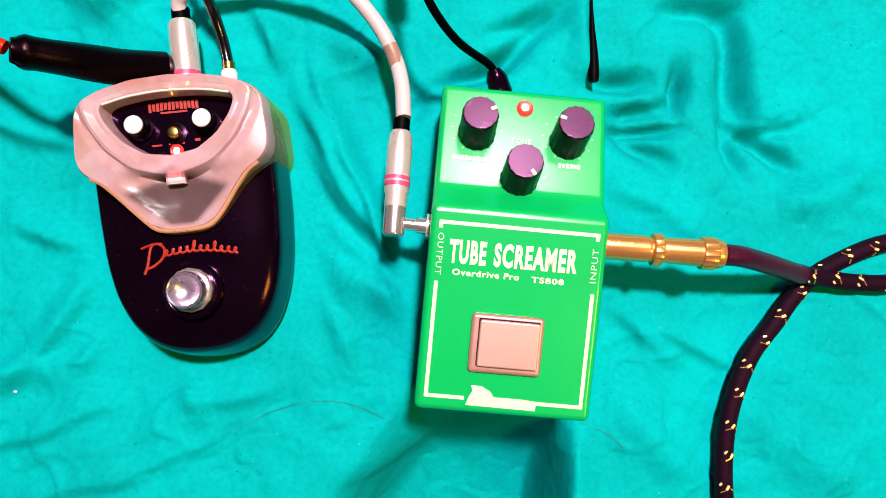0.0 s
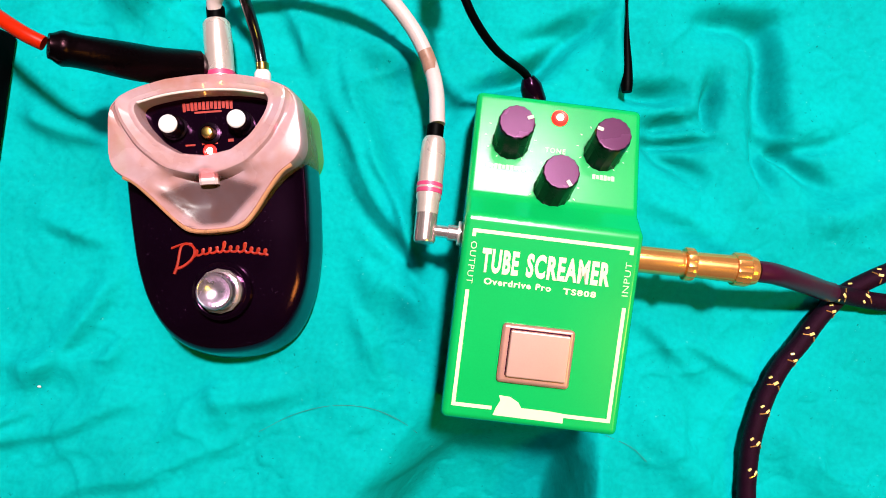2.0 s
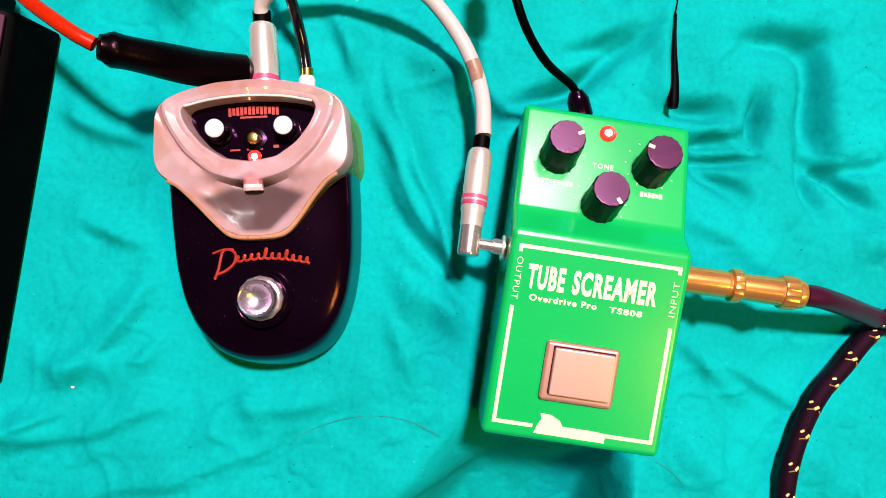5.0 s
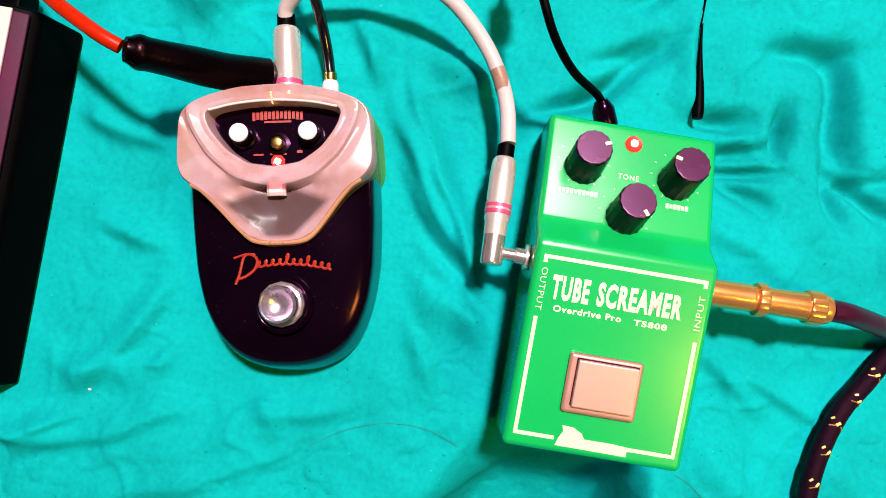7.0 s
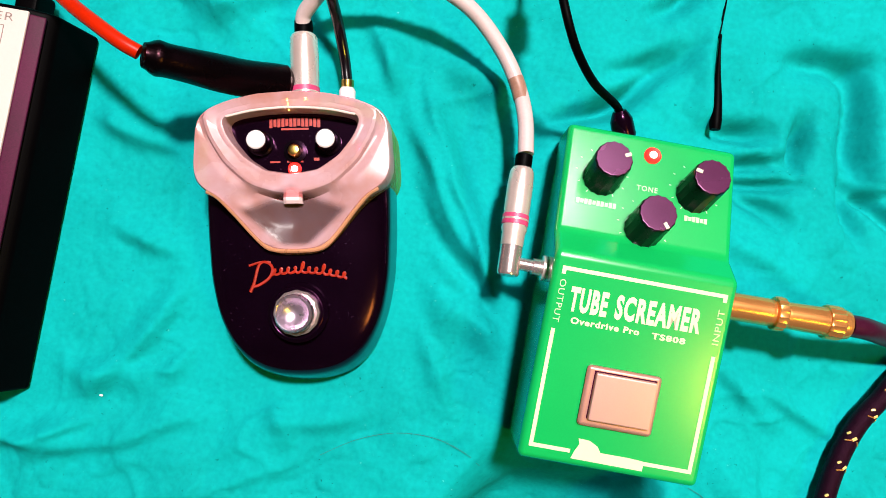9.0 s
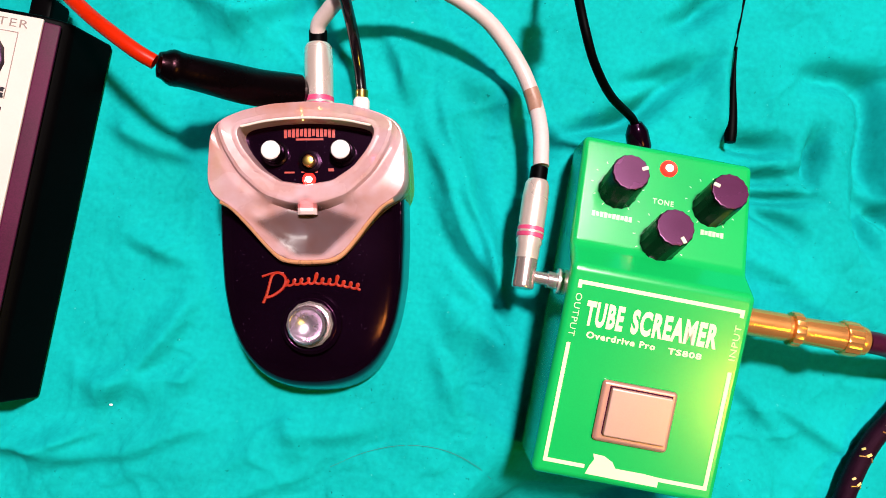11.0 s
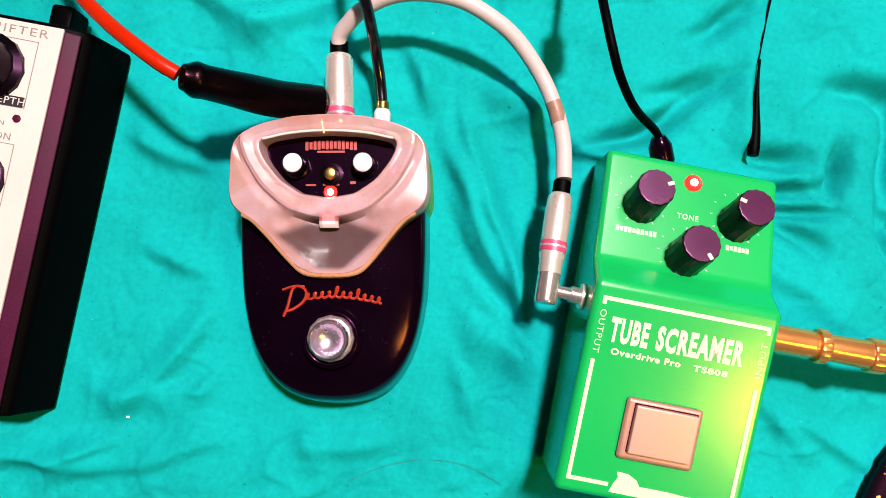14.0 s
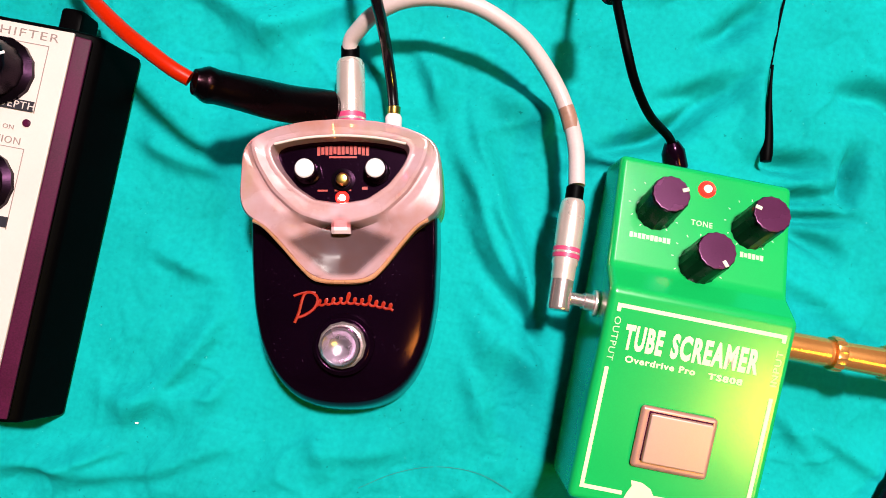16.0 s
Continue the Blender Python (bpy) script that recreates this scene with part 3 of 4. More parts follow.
# ---- small black pedal under a milky hood ----
def black_pedal():
    t = thing("guitar_pedal", "small glossy black guitar pedal with a milky translucent hood", "guitar pedal", -130, -1.5, 0, 11.5)
    N = 120

    def ring_at(poly, cx, cy):
        """Radii of a star-shaped outline about (cx, cy) at N even angles."""
        out = []
        for k in range(N):
            a = 2 * math.pi * k / N
            d = Vector((math.cos(a), math.sin(a)))
            best = 0
            for (x0, y0), (x1, y1) in zip(poly, poly[1:] + poly[:1]):
                ex, ey = x1 - x0, y1 - y0
                det = d.x * -ey + d.y * ex
                if abs(det) < 1e-9:
                    continue
                rx, ry = x0 - cx, y0 - cy
                s = (rx * -ey + ry * ex) / det
                u = (d.x * ry - d.y * rx) / det
                if s > 0 and -1e-6 <= u <= 1 + 1e-6:
                    best = max(best, s)
            out.append(best)
        return out

    def soften(r, times):
        for _ in range(times):
            r = [(r[k - 1] + 2 * r[k] + r[(k + 1) % N]) / 4 for k in range(N)]
        return r

    def loft(rings, cap_low=True, cap_high=True):
        bm = bmesh.new()
        made = [[bm.verts.new(c) for c in ring] for ring in rings]
        for a, b in zip(made, made[1:]):
            for k in range(N):
                bm.faces.new((a[k], a[(k + 1) % N], b[(k + 1) % N], b[k]))
        if cap_low:
            bm.faces.new(made[0])
        if cap_high:
            bm.faces.new(made[-1])
        return bm

    ang = [2 * math.pi * k / N for k in range(N)]
    half = [(0, -31), (12, -30), (22, -25.5), (29, -16), (34, -2), (37, 15), (38, 34), (38, 60), (36, 80), (0, 84)]
    body_r = soften(ring_at(half + [(-x, y) for x, y in half[-2:0:-1]], 0, 28), 5)

    def body_ring(inset, z, lean, front=0.0):
        """One level of the body; front draws the nose back (or out, where negative)."""
        out = []
        for a, r in zip(ang, body_r):
            rr = max(0.5, r - inset)
            x, y = rr * math.cos(a), 28 + rr * math.sin(a)
            y += front * smoothstep(14, -30, y)
            out.append((x - 0.5, y, z + lean * (y - 28)))
        return out

    body = part("body", loft([body_ring(-0.6, 2.0, 0, 1.6), body_ring(-1.2, 4.0, 0, 1.4), body_ring(-1.0, 7, 0, 1.6), body_ring(0.1, 21, 0.03, 3.6), body_ring(0.6, 25.2, 0.05, 4.6), body_ring(1.3, 26.9, 0.055, 5.4),
                              body_ring(2.6, 28.3, 0.06, 5.6), body_ring(6.4, 29.8, 0.07, 5.2), body_ring(14, 31.4, 0.075, 2.0), body_ring(24, 32.3, 0.08)]), M_BLACK, t, "glossy black lacquered body")
    part("base_plate", loft([body_ring(1.5, 0.0, 0, -0.8), body_ring(1.2, 2.1, 0, -0.8)]), M_DARK, t)

    # the hood
    cx, cy = 0, 66
    h = [(0, 87.6), (14, 86.8), (26, 84.2), (35.5, 80.2), (38.6, 76), (39.6, 56), (37.5, 50), (30, 46), (24, 39.5), (17.5, 31.5), (12.5, 26), (9, 24.2), (0, 23.6)]
    out_r = soften(ring_at(h + [(-x, y) for x, y in h[-2:0:-1]], cx, cy), 3)
    w = [(0, 80.6), (12, 80), (22, 78.4), (26.5, 77), (26.8, 75.4), (24, 69), (18, 61.5), (10, 56.2), (0, 54.6)]
    win_r = soften(ring_at(w + [(-x, y) for x, y in w[-2:0:-1]], cx, cy), 3)

    def top_z(x, y):
        return 42.5 - 6.0 * smoothstep(54, 24, y) - 0.004 * max(0, abs(x) - 24) ** 2

    def hood_ring(mix, grow, z_of):
        out = []
        for a, ro, rw in zip(ang, out_r, win_r):
            r = (ro * mix + rw * (1 - mix)) * grow
            x, y = cx + r * math.cos(a), cy + r * math.sin(a)
            out.append((x, y, z_of(x, y)))
        return out

    def recess(x, y):
        """The scooped hollow below the window, with a crease down its middle."""
        w = 0.95 * (y - 24) + 3
        if w <= 0:
            return 0.0
        side = max(0.0, 1 - abs(x) / w)
        return (3.0 * side + 1.8 * smoothstep(0, 0.3, side)) * smoothstep(50.5, 45, y) * smoothstep(25, 38, y)

    def wall_ring(d, z_of):
        """A ring d millimetres outside the window's edge, kept inside the hood."""
        out = []
        for a, ro, rw in zip(ang, out_r, win_r):
            r = min(rw + d, ro * 0.955 - 0.3 * (14 - d) * 0.1)
            x, y = cx + r * math.cos(a), cy + r * math.sin(a)
            out.append((x, y, z_of(x, y)))
        return out

    shell = [
        hood_ring(1, 1.035, lambda x, y: 0.6 if y > 49 else 0.6 + 27 * smoothstep(49, 45, y)),
        hood_ring(1, 1.02, lambda x, y: 14 if y > 49 else 14 + 15 * smoothstep(49, 45, y)),
        hood_ring(1, 1.0, lambda x, y: top_z(x, y) - 7 * smoothstep(36, 54, y) - 2),
        hood_ring(1, 0.985, lambda x, y: top_z(x, y) - 1.6),
        hood_ring(1, 0.96, lambda x, y: top_z(x, y)),
        wall_ring(28.5, lambda x, y: top_z(x, y) + 0.1 - recess(x, y)),
        wall_ring(26.5, lambda x, y: top_z(x, y) + 0.1 - recess(x, y)),
        wall_ring(24, lambda x, y: top_z(x, y) + 0.2 - recess(x, y)),
        wall_ring(21.5, lambda x, y: top_z(x, y) + 0.2 - recess(x, y)),
        wall_ring(19, lambda x, y: top_z(x, y) + 0.2 - recess(x, y)),
        wall_ring(16.5, lambda x, y: top_z(x, y) + 0.3 - recess(x, y)),
        wall_ring(14, lambda x, y: top_z(x, y) + 0.4 - recess(x, y)),
        wall_ring(12.2, lambda x, y: top_z(x, y) + 0.4 - recess(x, y)),
        wall_ring(10.4, lambda x, y: top_z(x, y) + -0.2 - recess(x, y)),
        wall_ring(9.0, lambda x, y: 42.4),
        wall_ring(8.0, lambda x, y: 43.8),
        wall_ring(6.6, lambda x, y: 44.2),
        wall_ring(3.2, lambda x, y: 43.2),
        wall_ring(2.0, lambda x, y: 43.5),
        wall_ring(0.6, lambda x, y: 43.2),
        wall_ring(0.0, lambda x, y: 41.6),
        hood_ring(0.0, 0.97, lambda x, y: 34.6)]
    hood = part("hood", loft(shell[2:], False, False), M_MILK, t, "milky translucent plastic hood")
    part("hood_skirt", loft(shell[:3], False, False), M_SKIRT, hood, "thinner amber-tinted skirt of the hood")
    # small crowned patch between the wedge and the window, added as the lamp's highlight
    bm = bmesh.new()
    rows = [[bm.verts.new((x, 46.4 + y, top_z(0, 46) - 0.3 - 0.10 * x - 0.07 * y - (x * x + y * y) / 180 - 0.9 * smoothstep(2.4, 3.6, abs(x)) - 0.9 * smoothstep(2.0, 3.36, abs(y)))) for x in [k * 0.36 for k in range(-10, 11)]] for y in [k * 0.42 for k in range(-8, 9)]]
    for a, b in zip(rows, rows[1:]):
        for k in range(20):
            bm.faces.new((a[k], a[k + 1], b[k + 1], b[k]))
    low = bmesh.ops.extrude_face_region(bm, geom=bm.faces[:])
    bmesh.ops.translate(bm, verts=[v for v in low["geom"] if isinstance(v, bmesh.types.BMVert)], vec=(0, 0, -2.0))
    part("hood_highlight", bm, M_HIGHLIGHT, hood, "pale raised patch in place of the highlight above the hollow")
    half_edge = [(33.5, 47.9), (29.4, 45.6), (23.4, 39.1), (17, 31.3), (12, 26.1), (8.6, 24.7), (4, 24.2)]
    edge = half_edge + [(-x, y) for x, y in half_edge[::-1]]
    part("hood_edge", tube([(x, y + 0.75, top_z(x, y) - 1.3) for x, y in edge], 1.15, 10), M_AMBER, hood, "amber translucent edge of the hood")
    # paler line along the far edge of the window
    part("hood_rim", tube([(x, y, 42.9) for x, y in [(-25.2, 77.4), (-14, 79.7), (0, 80.6), (14, 79.7), (25.2, 77.4)]], 0.55, 8), M_CREAM, hood, "pale rim of the hood")
    plate = part("control_plate", loft([hood_ring(0, 1.03, lambda x, y: 33.4), hood_ring(0, 1.02, lambda x, y: 35.0)]), M_BLACK, t, "black gloss control plate")
    for x in (-13.6, 13.4):
        m = Matrix.Translation((x, 68.0, 35))
        k = part("knob", turned([(5.2, -0.2), (5.2, 1.4), (4.4, 1.8), (4.2, 7.2), (3.9, 7.6)], 24), M_KNOB, t, "small black knob with a white cap", m=m)
        part("knob_cap", turned([(3.7, 7.2), (3.7, 8.2), (3.2, 8.7)], 24), M_WHITE, k, "white knob cap", m=m)
    m = Matrix.Translation((0.2, 64.6, 35))
    k = part("selector", turned([(4.6, -0.2), (4.6, 1.0), (3.4, 1.3), (3.2, 0.8)], 24), M_KNOB, t, "black selector ring", m=m)
    part("selector_tip", turned([(2.5, 0.4), (2.5, 3.4), (1.9, 4.2), (0.8, 4.5)], 20), M_BRASS, k, "aged brass selector tip", m=m)
    m = Matrix.Translation((-0.2, 57.6, 35))
    k = part("led_bezel", turned([(2.7, -0.2), (2.7, 0.5), (2.1, 0.8), (1.7, 0.6)], 20), M_LEDGLOW, t, "red bezel glowing as the lamp's halo", m=m)
    part("led", turned([(1.35, 0), (1.3, 0.7), (0.9, 1.2), (0.3, 1.4)], 18), M_LEDCORE, k, "lit red indicator lamp", m=m)
    # unreadable red print: plain bars
    for k in range(13):
        part("printed_stroke", box(1.2, 3.6 - 0.6 * (k % 3 == 1), 0.16, -9.6 + k * 1.6, 76.6 - 0.012 * (k - 6) ** 2, 34.96), M_RED, plate, smooth=False)
    for x, y, bw, bh in ((0, 73.8, 11, 0.8), (-8, 60.5, 4, 0.7), (8.6, 61.4, 2.2, 1.2), (0, 60.6, 6.5, 0.7)):
        part("printed_word", box(bw, bh, 0.16, x, y, 34.96), M_RED, plate, smooth=False)
    # footswitch
    z = 31.6
    f = part("switch_collar", turned([(12.2, z - 0.5), (12.0, z + 1.8), (10.6, z + 2.8), (9.9, z + 2.4)], 40), M_BLACK, t, "black switch collar")
    part("switch_nut", turned([(9.2, z + 1), (9.2, z + 4.4), (8.4, z + 5.0)], 12), M_CHROME, f, "chrome nut")
    part("switch_button", turned([(7.6, z + 4), (7.6, z + 9.4), (7.2, z + 11.0), (6.6, z + 11.5), (6.0, z + 11.2), (5.0, z + 10.0), (3.4, z + 9.0), (1.8, z + 8.4), (0.4, z + 8.2)], 40), M_DISH, f, "chrome domed footswitch button")
    # maker's mark: plain red strokes along an arch
    def on_top(u, v):
        return (u, v, z + 0.07 * (v - 28) + 0.5)

    def arch(u):
        return 12.2 + 4.2 * math.cos(u / 19 * 1.2)

    loops = []
    for i in range(133):
        q = i / 132
        tall = 1.5 + 1.3 * (0.34 < q < 0.43) + 1.1 * (0.63 < q < 0.72)
        a = 2 * math.pi * 11 * q
        u = -11.5 + 31 * q + 0.9 * math.sin(a) + 0.35 * tall * (1 - math.cos(a)) * 0.5
        loops.append(on_top(u, arch(u) - 0.4 + tall * (1 - math.cos(a)) * 0.75))
    strokes = [tube(loops, 0.58, 6, 0.8)]
    capital = [(-19.5, 8.6), (-17.8, 12.5), (-15.6, 19.6), (-12.6, 20.4), (-10.4, 18.2), (-11.6, 14.4), (-15.4, 11.6), (-18.6, 10.6)]
    strokes.append(tube([on_top(u, v) for u, v in capital], 0.65, 6, 0.8))
    strokes.append(tube([on_top(u, v) for u, v in [(-19.8, 19.2), (-15, 20.6), (-11, 20.4)]], 0.5, 6))
    part("maker_mark", joined(*strokes), M_RED, t, "red script maker's mark as plain strokes")
    return t


black_pedal()


# ---- cream effect unit ----
def effect_unit():
    t = thing("effect_unit", "black effect unit with cream printed top and round black knobs", "effect unit", -250, 22, 0, 0.6)
    L = 161
    side = [(2.4, 0.8), (-3.2, 23), (-7, 26), (-14.5, 28.6), (-160, 28.6), (-170, 26), (-174, 0.8)]
    bm = bmesh.new()
    a, b = [bm.verts.new((x, -L / 2, z)) for x, z in side], [bm.verts.new((x, L / 2, z)) for x, z in side]
    n = len(side)
    for k in range(n):
        bm.faces.new((a[k], a[(k + 1) % n], b[(k + 1) % n], b[k]))
    bm.faces.new(a[::-1])
    bm.faces.new(b)
    bmesh.ops.recalc_face_normals(bm, faces=bm.faces)
    bmesh.ops.bevel(bm, geom=bm.edges[:], offset=1.6, segments=3, affect="EDGES", profile=0.5)
    body = part("body", bm, M_DARK, t, "matt black side casing")
    part("bezel", box(6.4, L - 5, 2.0, 0, 0, -0.9, 0.7), M_PLUM, t, "dark plum painted bezel", m=pose(-9.0, -0.5, 27.5, 0, 19, 0))
    top = part("top_panel", box(148.4, 155, 1.4, -86.3, 1.0, 28.1, 0.5), M_CREAM, t, "cream painted top panel")
    for sy in (-1, 1):
        part("rubber_foot", turned([(6, 0), (6, 1.2), (5, 1.2)], 20), M_DARK, t, m=Matrix.Translation((-14, sy * 68, -0.2)))
    up = Matrix.Translation((0, 0, 29.55))
    lettering("lettering", "SHIFTER", 28, 3.4, M_INK, top, up @ pose(-31.6, 74.8, 0, 0, 0, 0), squeeze=-0.008)
    lettering("lettering", "DEPTH", 14.5, 2.8, M_CREAM, top, Matrix.Translation((-28.0, 45.4, 30.2)))
    lettering("lettering", "ON", 4.4, 1.9, M_INK, top, up @ Matrix.Translation((-29.8, 36.0, 0)))
    lettering("lettering", "ATION", 13.5, 2.9, M_INK, top, up @ Matrix.Translation((-30.5, 30.8, 0)))
    for y in (45.4, -2.0):
        part("label_bar", box(24, 4.2, 0.7, -33.5, y, 29.45), M_INKB, top, "black name bar", smooth=False)
    part("led", turned([(1.6, 0), (1.6, 0.6), (0.8, 1.0)], 16), M_PLUM, top, "unlit indicator lamp", m=Matrix.Translation((-22.8, 38.6, 29.4)))
    # thin printed frames round the knobs
    for x0, x1, y0, y1 in ((-60, -21.0, 43, 71), (-60, -21.6, -5, 28)):
        for cx, cyy, w, d in (((x0 + x1) / 2, y1, x1 - x0, 0.35), (x1, (y0 + y1) / 2, 0.35, y1 - y0)):
            part("printed_line", box(w, d, 0.14, cx, cyy, 29.46), M_INK, top, smooth=False)
    for x, y in ((-38.0, 57.5), (-36.0, 11.5)):
        m = Matrix.Translation((x, y, 29.4))
        k = part("knob", turned([(14.2, 0), (14.2, 2), (11.6, 3.4), (10.6, 13), (10.0, 14)], 28, 0.03), M_KNOB, t, "large black fluted knob", m=m)
        part("knob_cap", turned([(8.2, 13.5), (8.2, 14.6), (7.4, 15.0)], 28), M_CHROME, k, "bright metal knob cap", m=m)
        part("pointer", box(6.5, 1.2, 0.5, 8, 0, 13.9, 0.2), M_WHITE, k, "white pointer line", m=m @ pose(0, 0, 0, 0, 0, 25))
    part("socket_block", box(10, 14, 14, -22.5, 85.5, 4, 2), M_DARK, t, "black socket block")
    part("screw", turned([(1.6, 0), (1.6, 0.5), (0.6, 0.7)], 12), M_DARK, t, m=along((-2.6, -3, 13), (10, -3, 13)))
    return t


effect_unit()


# ---- cables ----
def grey_cable():
    t = thing("patch_cable", "grey patch cable with nickel plugs looping between the two pedals", "cable")
    way = [(-154.4, 119, 16), (-154.6, 123.5, 18.5), (-151.6, 127.5, 22), (-146, 132.8, 27), (-135, 138.8, 32), (-121.5, 142, 34), (-105.5, 142.5, 33), (-90.4, 138.4, 30), (-79, 132.6, 26.5), (-66.3, 121, 22.5), (-57.8, 108, 22), (-53, 94.7, 25), (-50.6, 79, 28.6)]
    part("jacket", tube(way, 3.35, 16), M_GREY, t, "grey plastic jacket")
    part("worn_patch", tube([(-60.0, 112.0, 22.0), (-57.8, 108, 22), (-55.8, 103, 22.9)], 3.41, 16, 1.5), M_TAN, t, "brownish worn patch")
    p, q = (-146.5, 84, 16.5), (-154.6, 120.5, 15.8)
    plug = part("plug", turned([(3.6, 0), (5.4, 2), (5.4, 5), (6.0, 6), (6.2, 24), (5.9, 31), (5.0, 32.5), (3.8, 33)], 28), M_NICKEL, t, "satin nickel straight plug", m=along(p, q))
    part("print_band", turned([(5.9, 3.6), (6.3, 3.9), (6.3, 8.8), (5.95, 9.1)], 28), M_BAND, plug, "pink printed band", m=along(p, q))
    part("band_line", turned([(6.28, 5.8), (6.38, 5.9), (6.38, 6.7), (6.28, 6.8)], 28), M_NICKEL, plug, m=along(p, q))
    part("strain_sleeve", turned([(3.6, 31.5), (4.0, 33), (4.0, 38.6), (3.4, 39)], 20), M_DARK, plug, "black sleeve", m=along(p, q))
    p, q = (-50.4, 39.5, 34), (-51.2, 79, 29.6)
    plug = part("plug", turned([(4.2, 0), (4.6, 1), (4.7, 6), (5.2, 7), (5.3, 26), (4.9, 31.5), (4.2, 33.2), (3.3, 33.6)], 28), M_NICKEL, t, "satin nickel angled plug", m=along(p, q))
    part("print_band", turned([(5.25, 9.0), (5.42, 9.2), (5.42, 13.2), (5.25, 13.4)], 28), M_BAND, plug, "pink printed band", m=along(p, q))
    part("band_line", turned([(5.4, 10.8), (5.5, 10.9), (5.5, 11.6), (5.4, 11.7)], 28), M_NICKEL, plug, m=along(p, q))
    part("strain_sleeve", turned([(3.4, 33), (3.6, 34), (3.6, 38.6), (3.2, 39)], 20), M_DARK, plug, "black sleeve", m=along(p, q))
    part("elbow", turned([(4.0, -11.5), (4.5, -10.5), (4.5, 0.4), (4.2, 1)], 24), M_CHROME, plug, "polished elbow", m=along(p, q))
    part("tip", turned([(2.2, 0), (2.6, 1.0), (2.6, 9), (3.4, 9.2), (3.4, 13.5), (3.0, 14)], 20), M_CHROME, plug, m=along((-50, 33.6, 34.2), (-38, 33.4, 33.6)))
    return t


def dark_power_lead(name, label, way, r, tip):
    t = thing(name, label, "cable")
    part("jacket", tube(way, r, 12), M_DARK if tip != "gloss" else M_WET, t, "black plastic jacket")
    return t


grey_cable()

lead = dark_power_lead("power_lead", "thin glossy black power lead plugged into the small pedal", [(-131.0, 98, 15), (-134.0, 108.6, 17), (-137.8, 119.9, 24), (-140.6, 127.2, 35), (-144.8, 136.4, 44), (-152.9, 156.2, 54), (-168, 196, 48), (-190, 260, 14), (-200, 330, 3)], 2.4, "gloss")
part("plug", turned([(3.0, 0), (3.6, 0.6), (3.6, 7), (2.6, 8.6)], 20), M_WHITE, lead, "pale plastic plug", m=along((-129.6, 88.5, 14), (-131.0, 98, 15)))
part("plug_ring", turned([(2.7, 8.4), (2.8, 9), (2.8, 11.5), (2.2, 12)], 20), M_BRASS, lead, "brass ring", m=along((-129.6, 88.5, 14), (-131.0, 98, 15)))

lead = dark_power_lead("power_lead", "black power lead plugged into the back of the green pedal", [(-12.0, 104.5, 20), (-16.5, 107, 26), (-30.2, 109, 42), (-40.7, 115.4, 54), (-47.5, 124.8, 60), (-52.7, 139.6, 58), (-55.1, 150.7, 52), (-62, 180, 30), (-70, 215, 10), (-74, 260, 3.5), (-60, 340, 3)], 1.75, "")
part("plug", turned([(4.6, 0), (5.0, 1), (4.8, 8), (3.6, 10.5), (2.8, 12)], 20), M_BLACK, lead, "black moulded plug", m=along((-8.4, 96.2, 18), (-13.6, 106, 22)))
part("ferrule", turned([(2.5, 0), (5.2, 1.5), (5.6, 8), (5.2, 16), (2.5, 18)], 20), M_BLACK, lead, "black moulded cable clamp", m=along((-54.4, 147, 55), (-60, 168, 40)))


def orange_cable():
    t = thing("patch_cable", "orange instrument cable with a black moulded plug in the small pedal", "cable")
    way = [(-201, 84.2, 57), (-207, 86.2, 58.5), (-217, 91, 58), (-232, 99, 54), (-250, 111, 48), (-272, 130, 40), (-300, 160, 22), (-320, 220, 6), (-330, 320, 3.2)]
    part("jacket", tube(way, 2.85, 16), M_ORANGE, t, "orange plastic jacket")
    fr = [(-199.5, 83.7, 56.5), (-186, 85.5, 46), (-172, 88.5, 31), (-160, 92.4, 20), (-155.0, 93.6, 16.5)]
    part("plug", tube(fr, 7.6, 24, 1.5, lambda s: 0.62 + 0.28 * smoothstep(0, 0.08, s) - 0.05 * smoothstep(0.08, 0.14, s) + 0.15 * smoothstep(0.14, 0.55, s) - 0.30 * smoothstep(0.95, 1, s)), M_RUBBER, t, "black moulded rubber plug")
    part("plug_line", box(0.4, 5, 0.3, 0, 0, 0), M_INK, t, "faint grey mark", m=pose(-179, 87, 46.0, 0, 30, 10))
    part("tip", turned([(3.1, 0), (3.1, 14)], 20), M_NICKEL, t, "nickel plug barrel", m=along((-156.5, 90, 17), (-152, 78, 17)))
    return t


orange_cable()


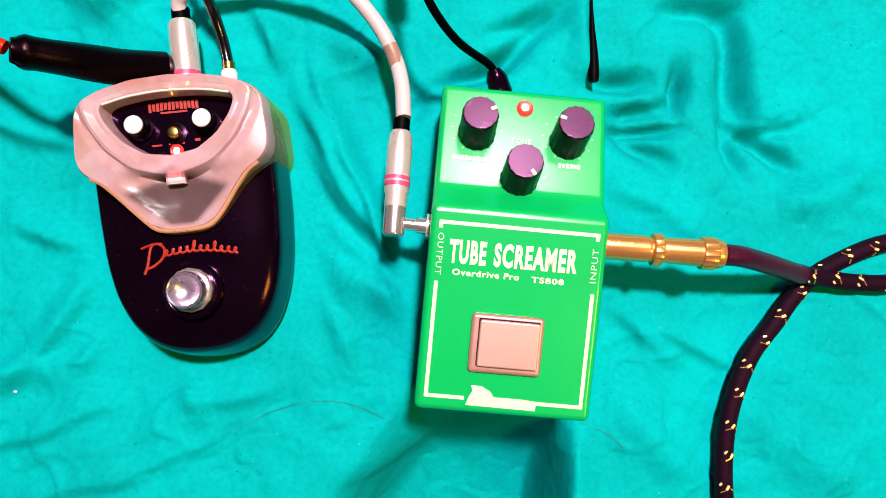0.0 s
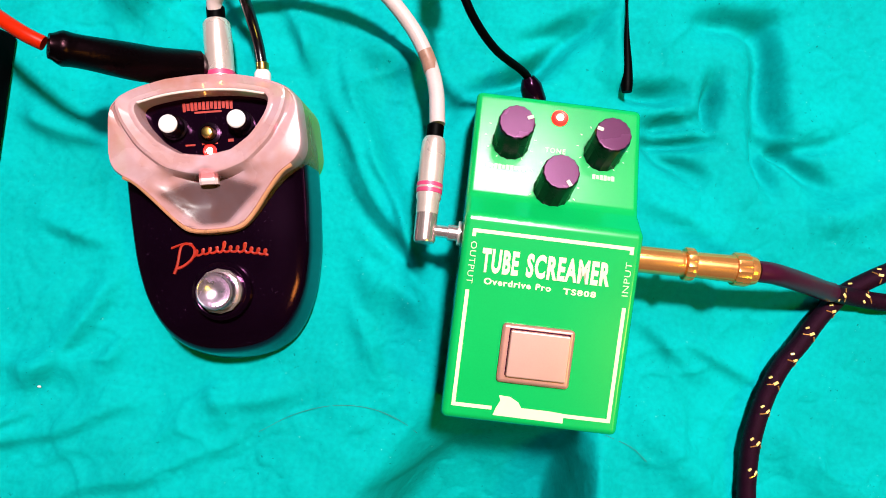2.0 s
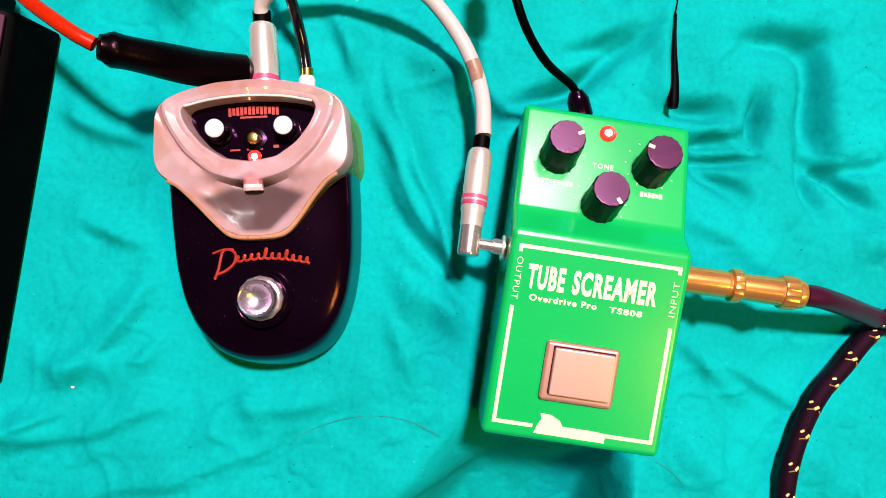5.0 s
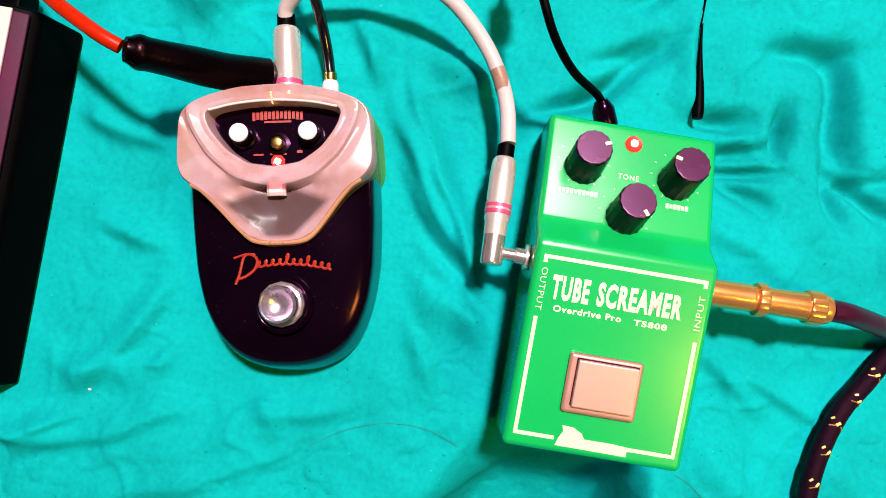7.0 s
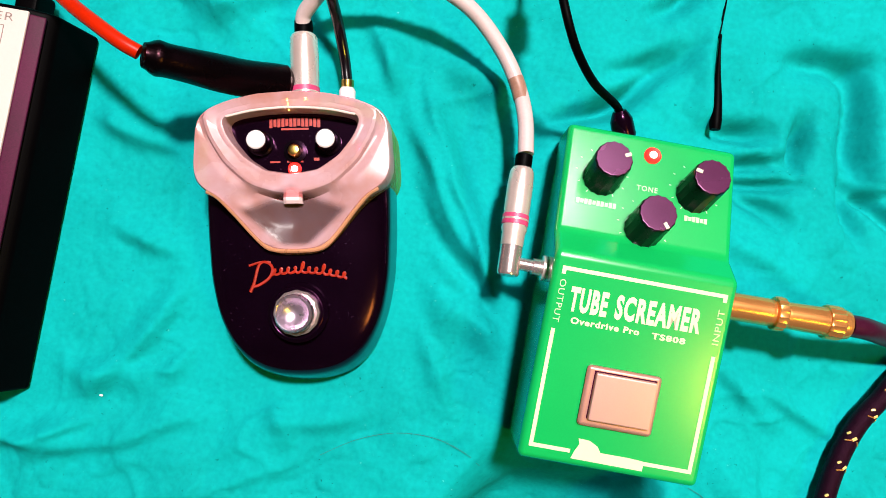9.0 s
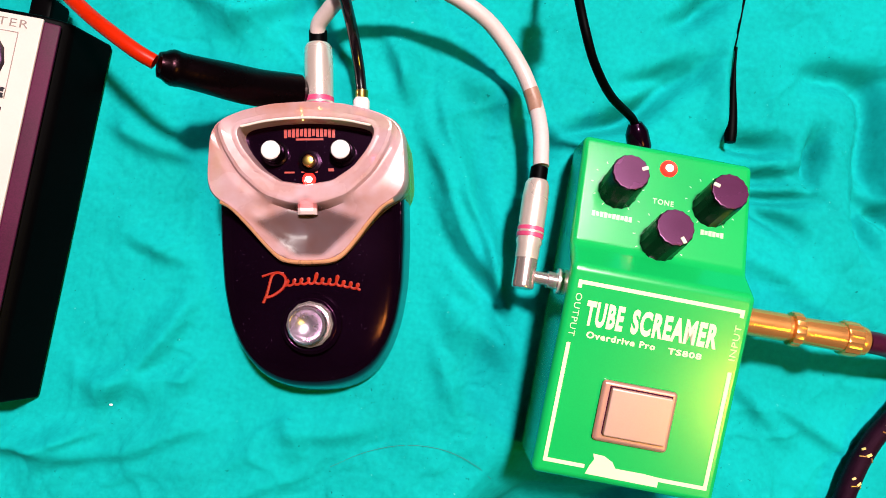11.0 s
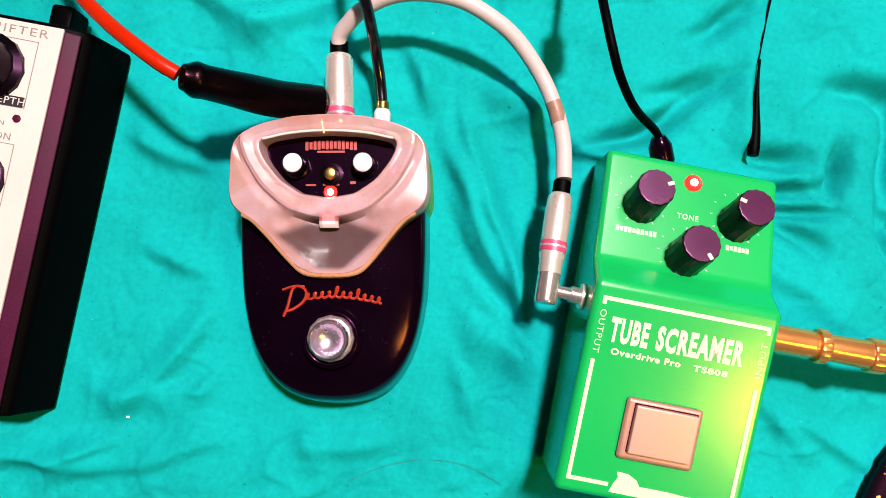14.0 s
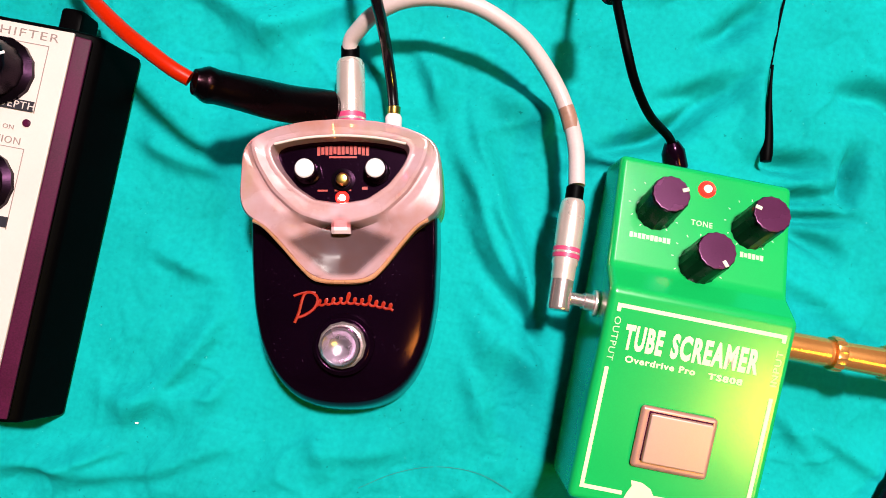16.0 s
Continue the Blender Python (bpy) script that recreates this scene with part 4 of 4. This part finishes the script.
def braided_cable():
    t = thing("instrument_cable", "dark braided instrument cable with gold flecks and a gold plug", "cable")
    p, q = (36.8, 31.9, 33.6), (88.5, 32.6, 36.2)
    plug = part("plug", turned([(5.4, 0), (5.6, 0.8), (5.6, 19), (5.2, 19.6), (5.2, 20.4), (5.3, 25.2), (5.2, 26), (5.4, 27), (5.7, 40), (6.0, 41), (6.2, 48.2), (5.6, 50.4), (4.0, 51.4)], 32), M_GOLD, t, "gold plated plug", m=along(p, q))
    for a, b in ((20.6, 25.4), (40.8, 47.8)):
        part("knurled_ring", turned([(5.2, a), (6.7, a + 0.5), (7.0, a + 1.2), (7.0, b - 1.2), (6.7, b - 0.5), (5.2, b)], 36, 0.045), M_GOLD, plug, "knurled gold ring", m=along(p, q))
    part("tip", turned([(3.1, -16), (3.1, 1)], 20), M_GOLD, plug, m=along(p, q))
    way = [(87.5, 32.6, 36.2), (96, 32.6, 34.5), (112, 31.2, 26), (130, 29.2, 15), (146, 28.4, 8), (165, 27.6, 5.6), (185, 30, 4.6), (198, 40, 4.4), (192, 50, 4.4), (176, 46.5, 4.2), (160, 38.5, 4.0), (146, 29, 3.8), (136.5, 18, 3.9), (128, 4.5, 4.2),
           (120, -7, 4.5), (114.5, -20, 4.4), (110.5, -36, 4.3), (109, -52, 4.2), (110, -72, 4.2), (116, -110, 4.2), (130, -160, 4.2), (140, -240, 4.2)]
    jacket = part("jacket", tube(way, 4.1, 18), M_BRAID, t, "dark braided jacket")
    part("sleeve", tube([(87.5, 32.6, 36.2), (96, 32.6, 34.5), (112, 31.2, 26), (130, 29.2, 15), (135, 28.9, 12.6)], 4.5, 18), M_SLEEVE, t, "plum heat-shrink sleeve")
    # gold flecks: short raised threads wound round the braid, in pairs
    fr = frames_along(curve_points(way, 1.0))
    rng = random.Random(4)
    i = 44
    while i < len(fr) - 60:
        q0, d, s, u = fr[i]
        base = 0.5 * math.pi if u.z > 0 else -0.5 * math.pi
        a0 = math.atan2(u.z, s.z) + rng.uniform(-0.5, 0.35)
        for da, dd, ln, wd, turn, mt in ((0.0, 0.0, 2.4, 1.3, 0.6, M_GLINT), (0.45, 1.6, 3.2, 0.6, 1.1, M_GOLD), (-0.6, 1.2, 2.6, 0.7, -1.0, M_GOLD), (0.75, -1.4, 1.8, 1.0, 0.7, M_GLINT)):
            a = a0 + da
            nrm = math.cos(a) * s + math.sin(a) * u
            tan = (-math.sin(a) * s + math.cos(a) * u)
            way_dir = (d * math.cos(turn) + tan * math.sin(turn)).normalized()
            m = Matrix((way_dir, nrm.cross(way_dir), nrm)).transposed().to_4x4()
            m.translation = q0 + d * dd + nrm * 3.85
            part("gold_fleck", box(ln, wd, 0.5, 0, 0, 0, 0.2, 1), mt, jacket, m=m, smooth=False)
        i += 13 + rng.randint(-1, 2)
    return t


braided_cable()


# ---- lint on the cloth ----
def thread(way, label):
    t = thing("loose_thread", label, "thread", group="threads on the cloth")
    part("strand", tube([(x, y, cloth_height(x, y) + 0.6) for x, y in way], 0.12, 6, 2.0), M_THREAD, t)


thread([(-115, -65), (-102, -56.4), (-88.7, -50.8), (-76, -48.3), (-63, -49.4), (-50.7, -53.4), (-43, -58.8)], "long thin dark thread lying curved on the cloth")
thread([(42.9, -48.2), (55.2, -52.3), (62.5, -57.8)], "short thin dark thread lying on the cloth")
speck = thing("lint_speck", "tiny white speck of lint on the cloth", "lint", -215, -55.5, cloth_height(-215, -55.5))
part("fluff", box(1.6, 0.9, 0.6, 0, 0, 0, 0.25), M_WHITE, speck)


# ---- thin black wire end on the cloth ----
wire = thing("wire_end", "thin black wire with a thicker sleeved end on the cloth", "wire")
way = [(40, 300), (36, 230), (32.8, 185.8), (31.8, 168), (30.5, 154)]
part("wire", tube([(x, y, cloth_height(x, y) + 0.5) for x, y in way], 0.55, 8), M_DARK, wire)
way = [(30.6, 155), (32.0, 146), (33.2, 135), (34.6, 123), (35.6, 111.5)]
part("sleeve", tube([(x, y, max(1.0, cloth_height(x, y)) + 2.0) for x, y in way], 2.9, 14, 1.5, lambda q: 0.2 + 0.75 * smoothstep(0.05, 1.0, q) - 0.15 * smoothstep(0.93, 1, q)), M_DARK, wire, "black tapered sleeve")
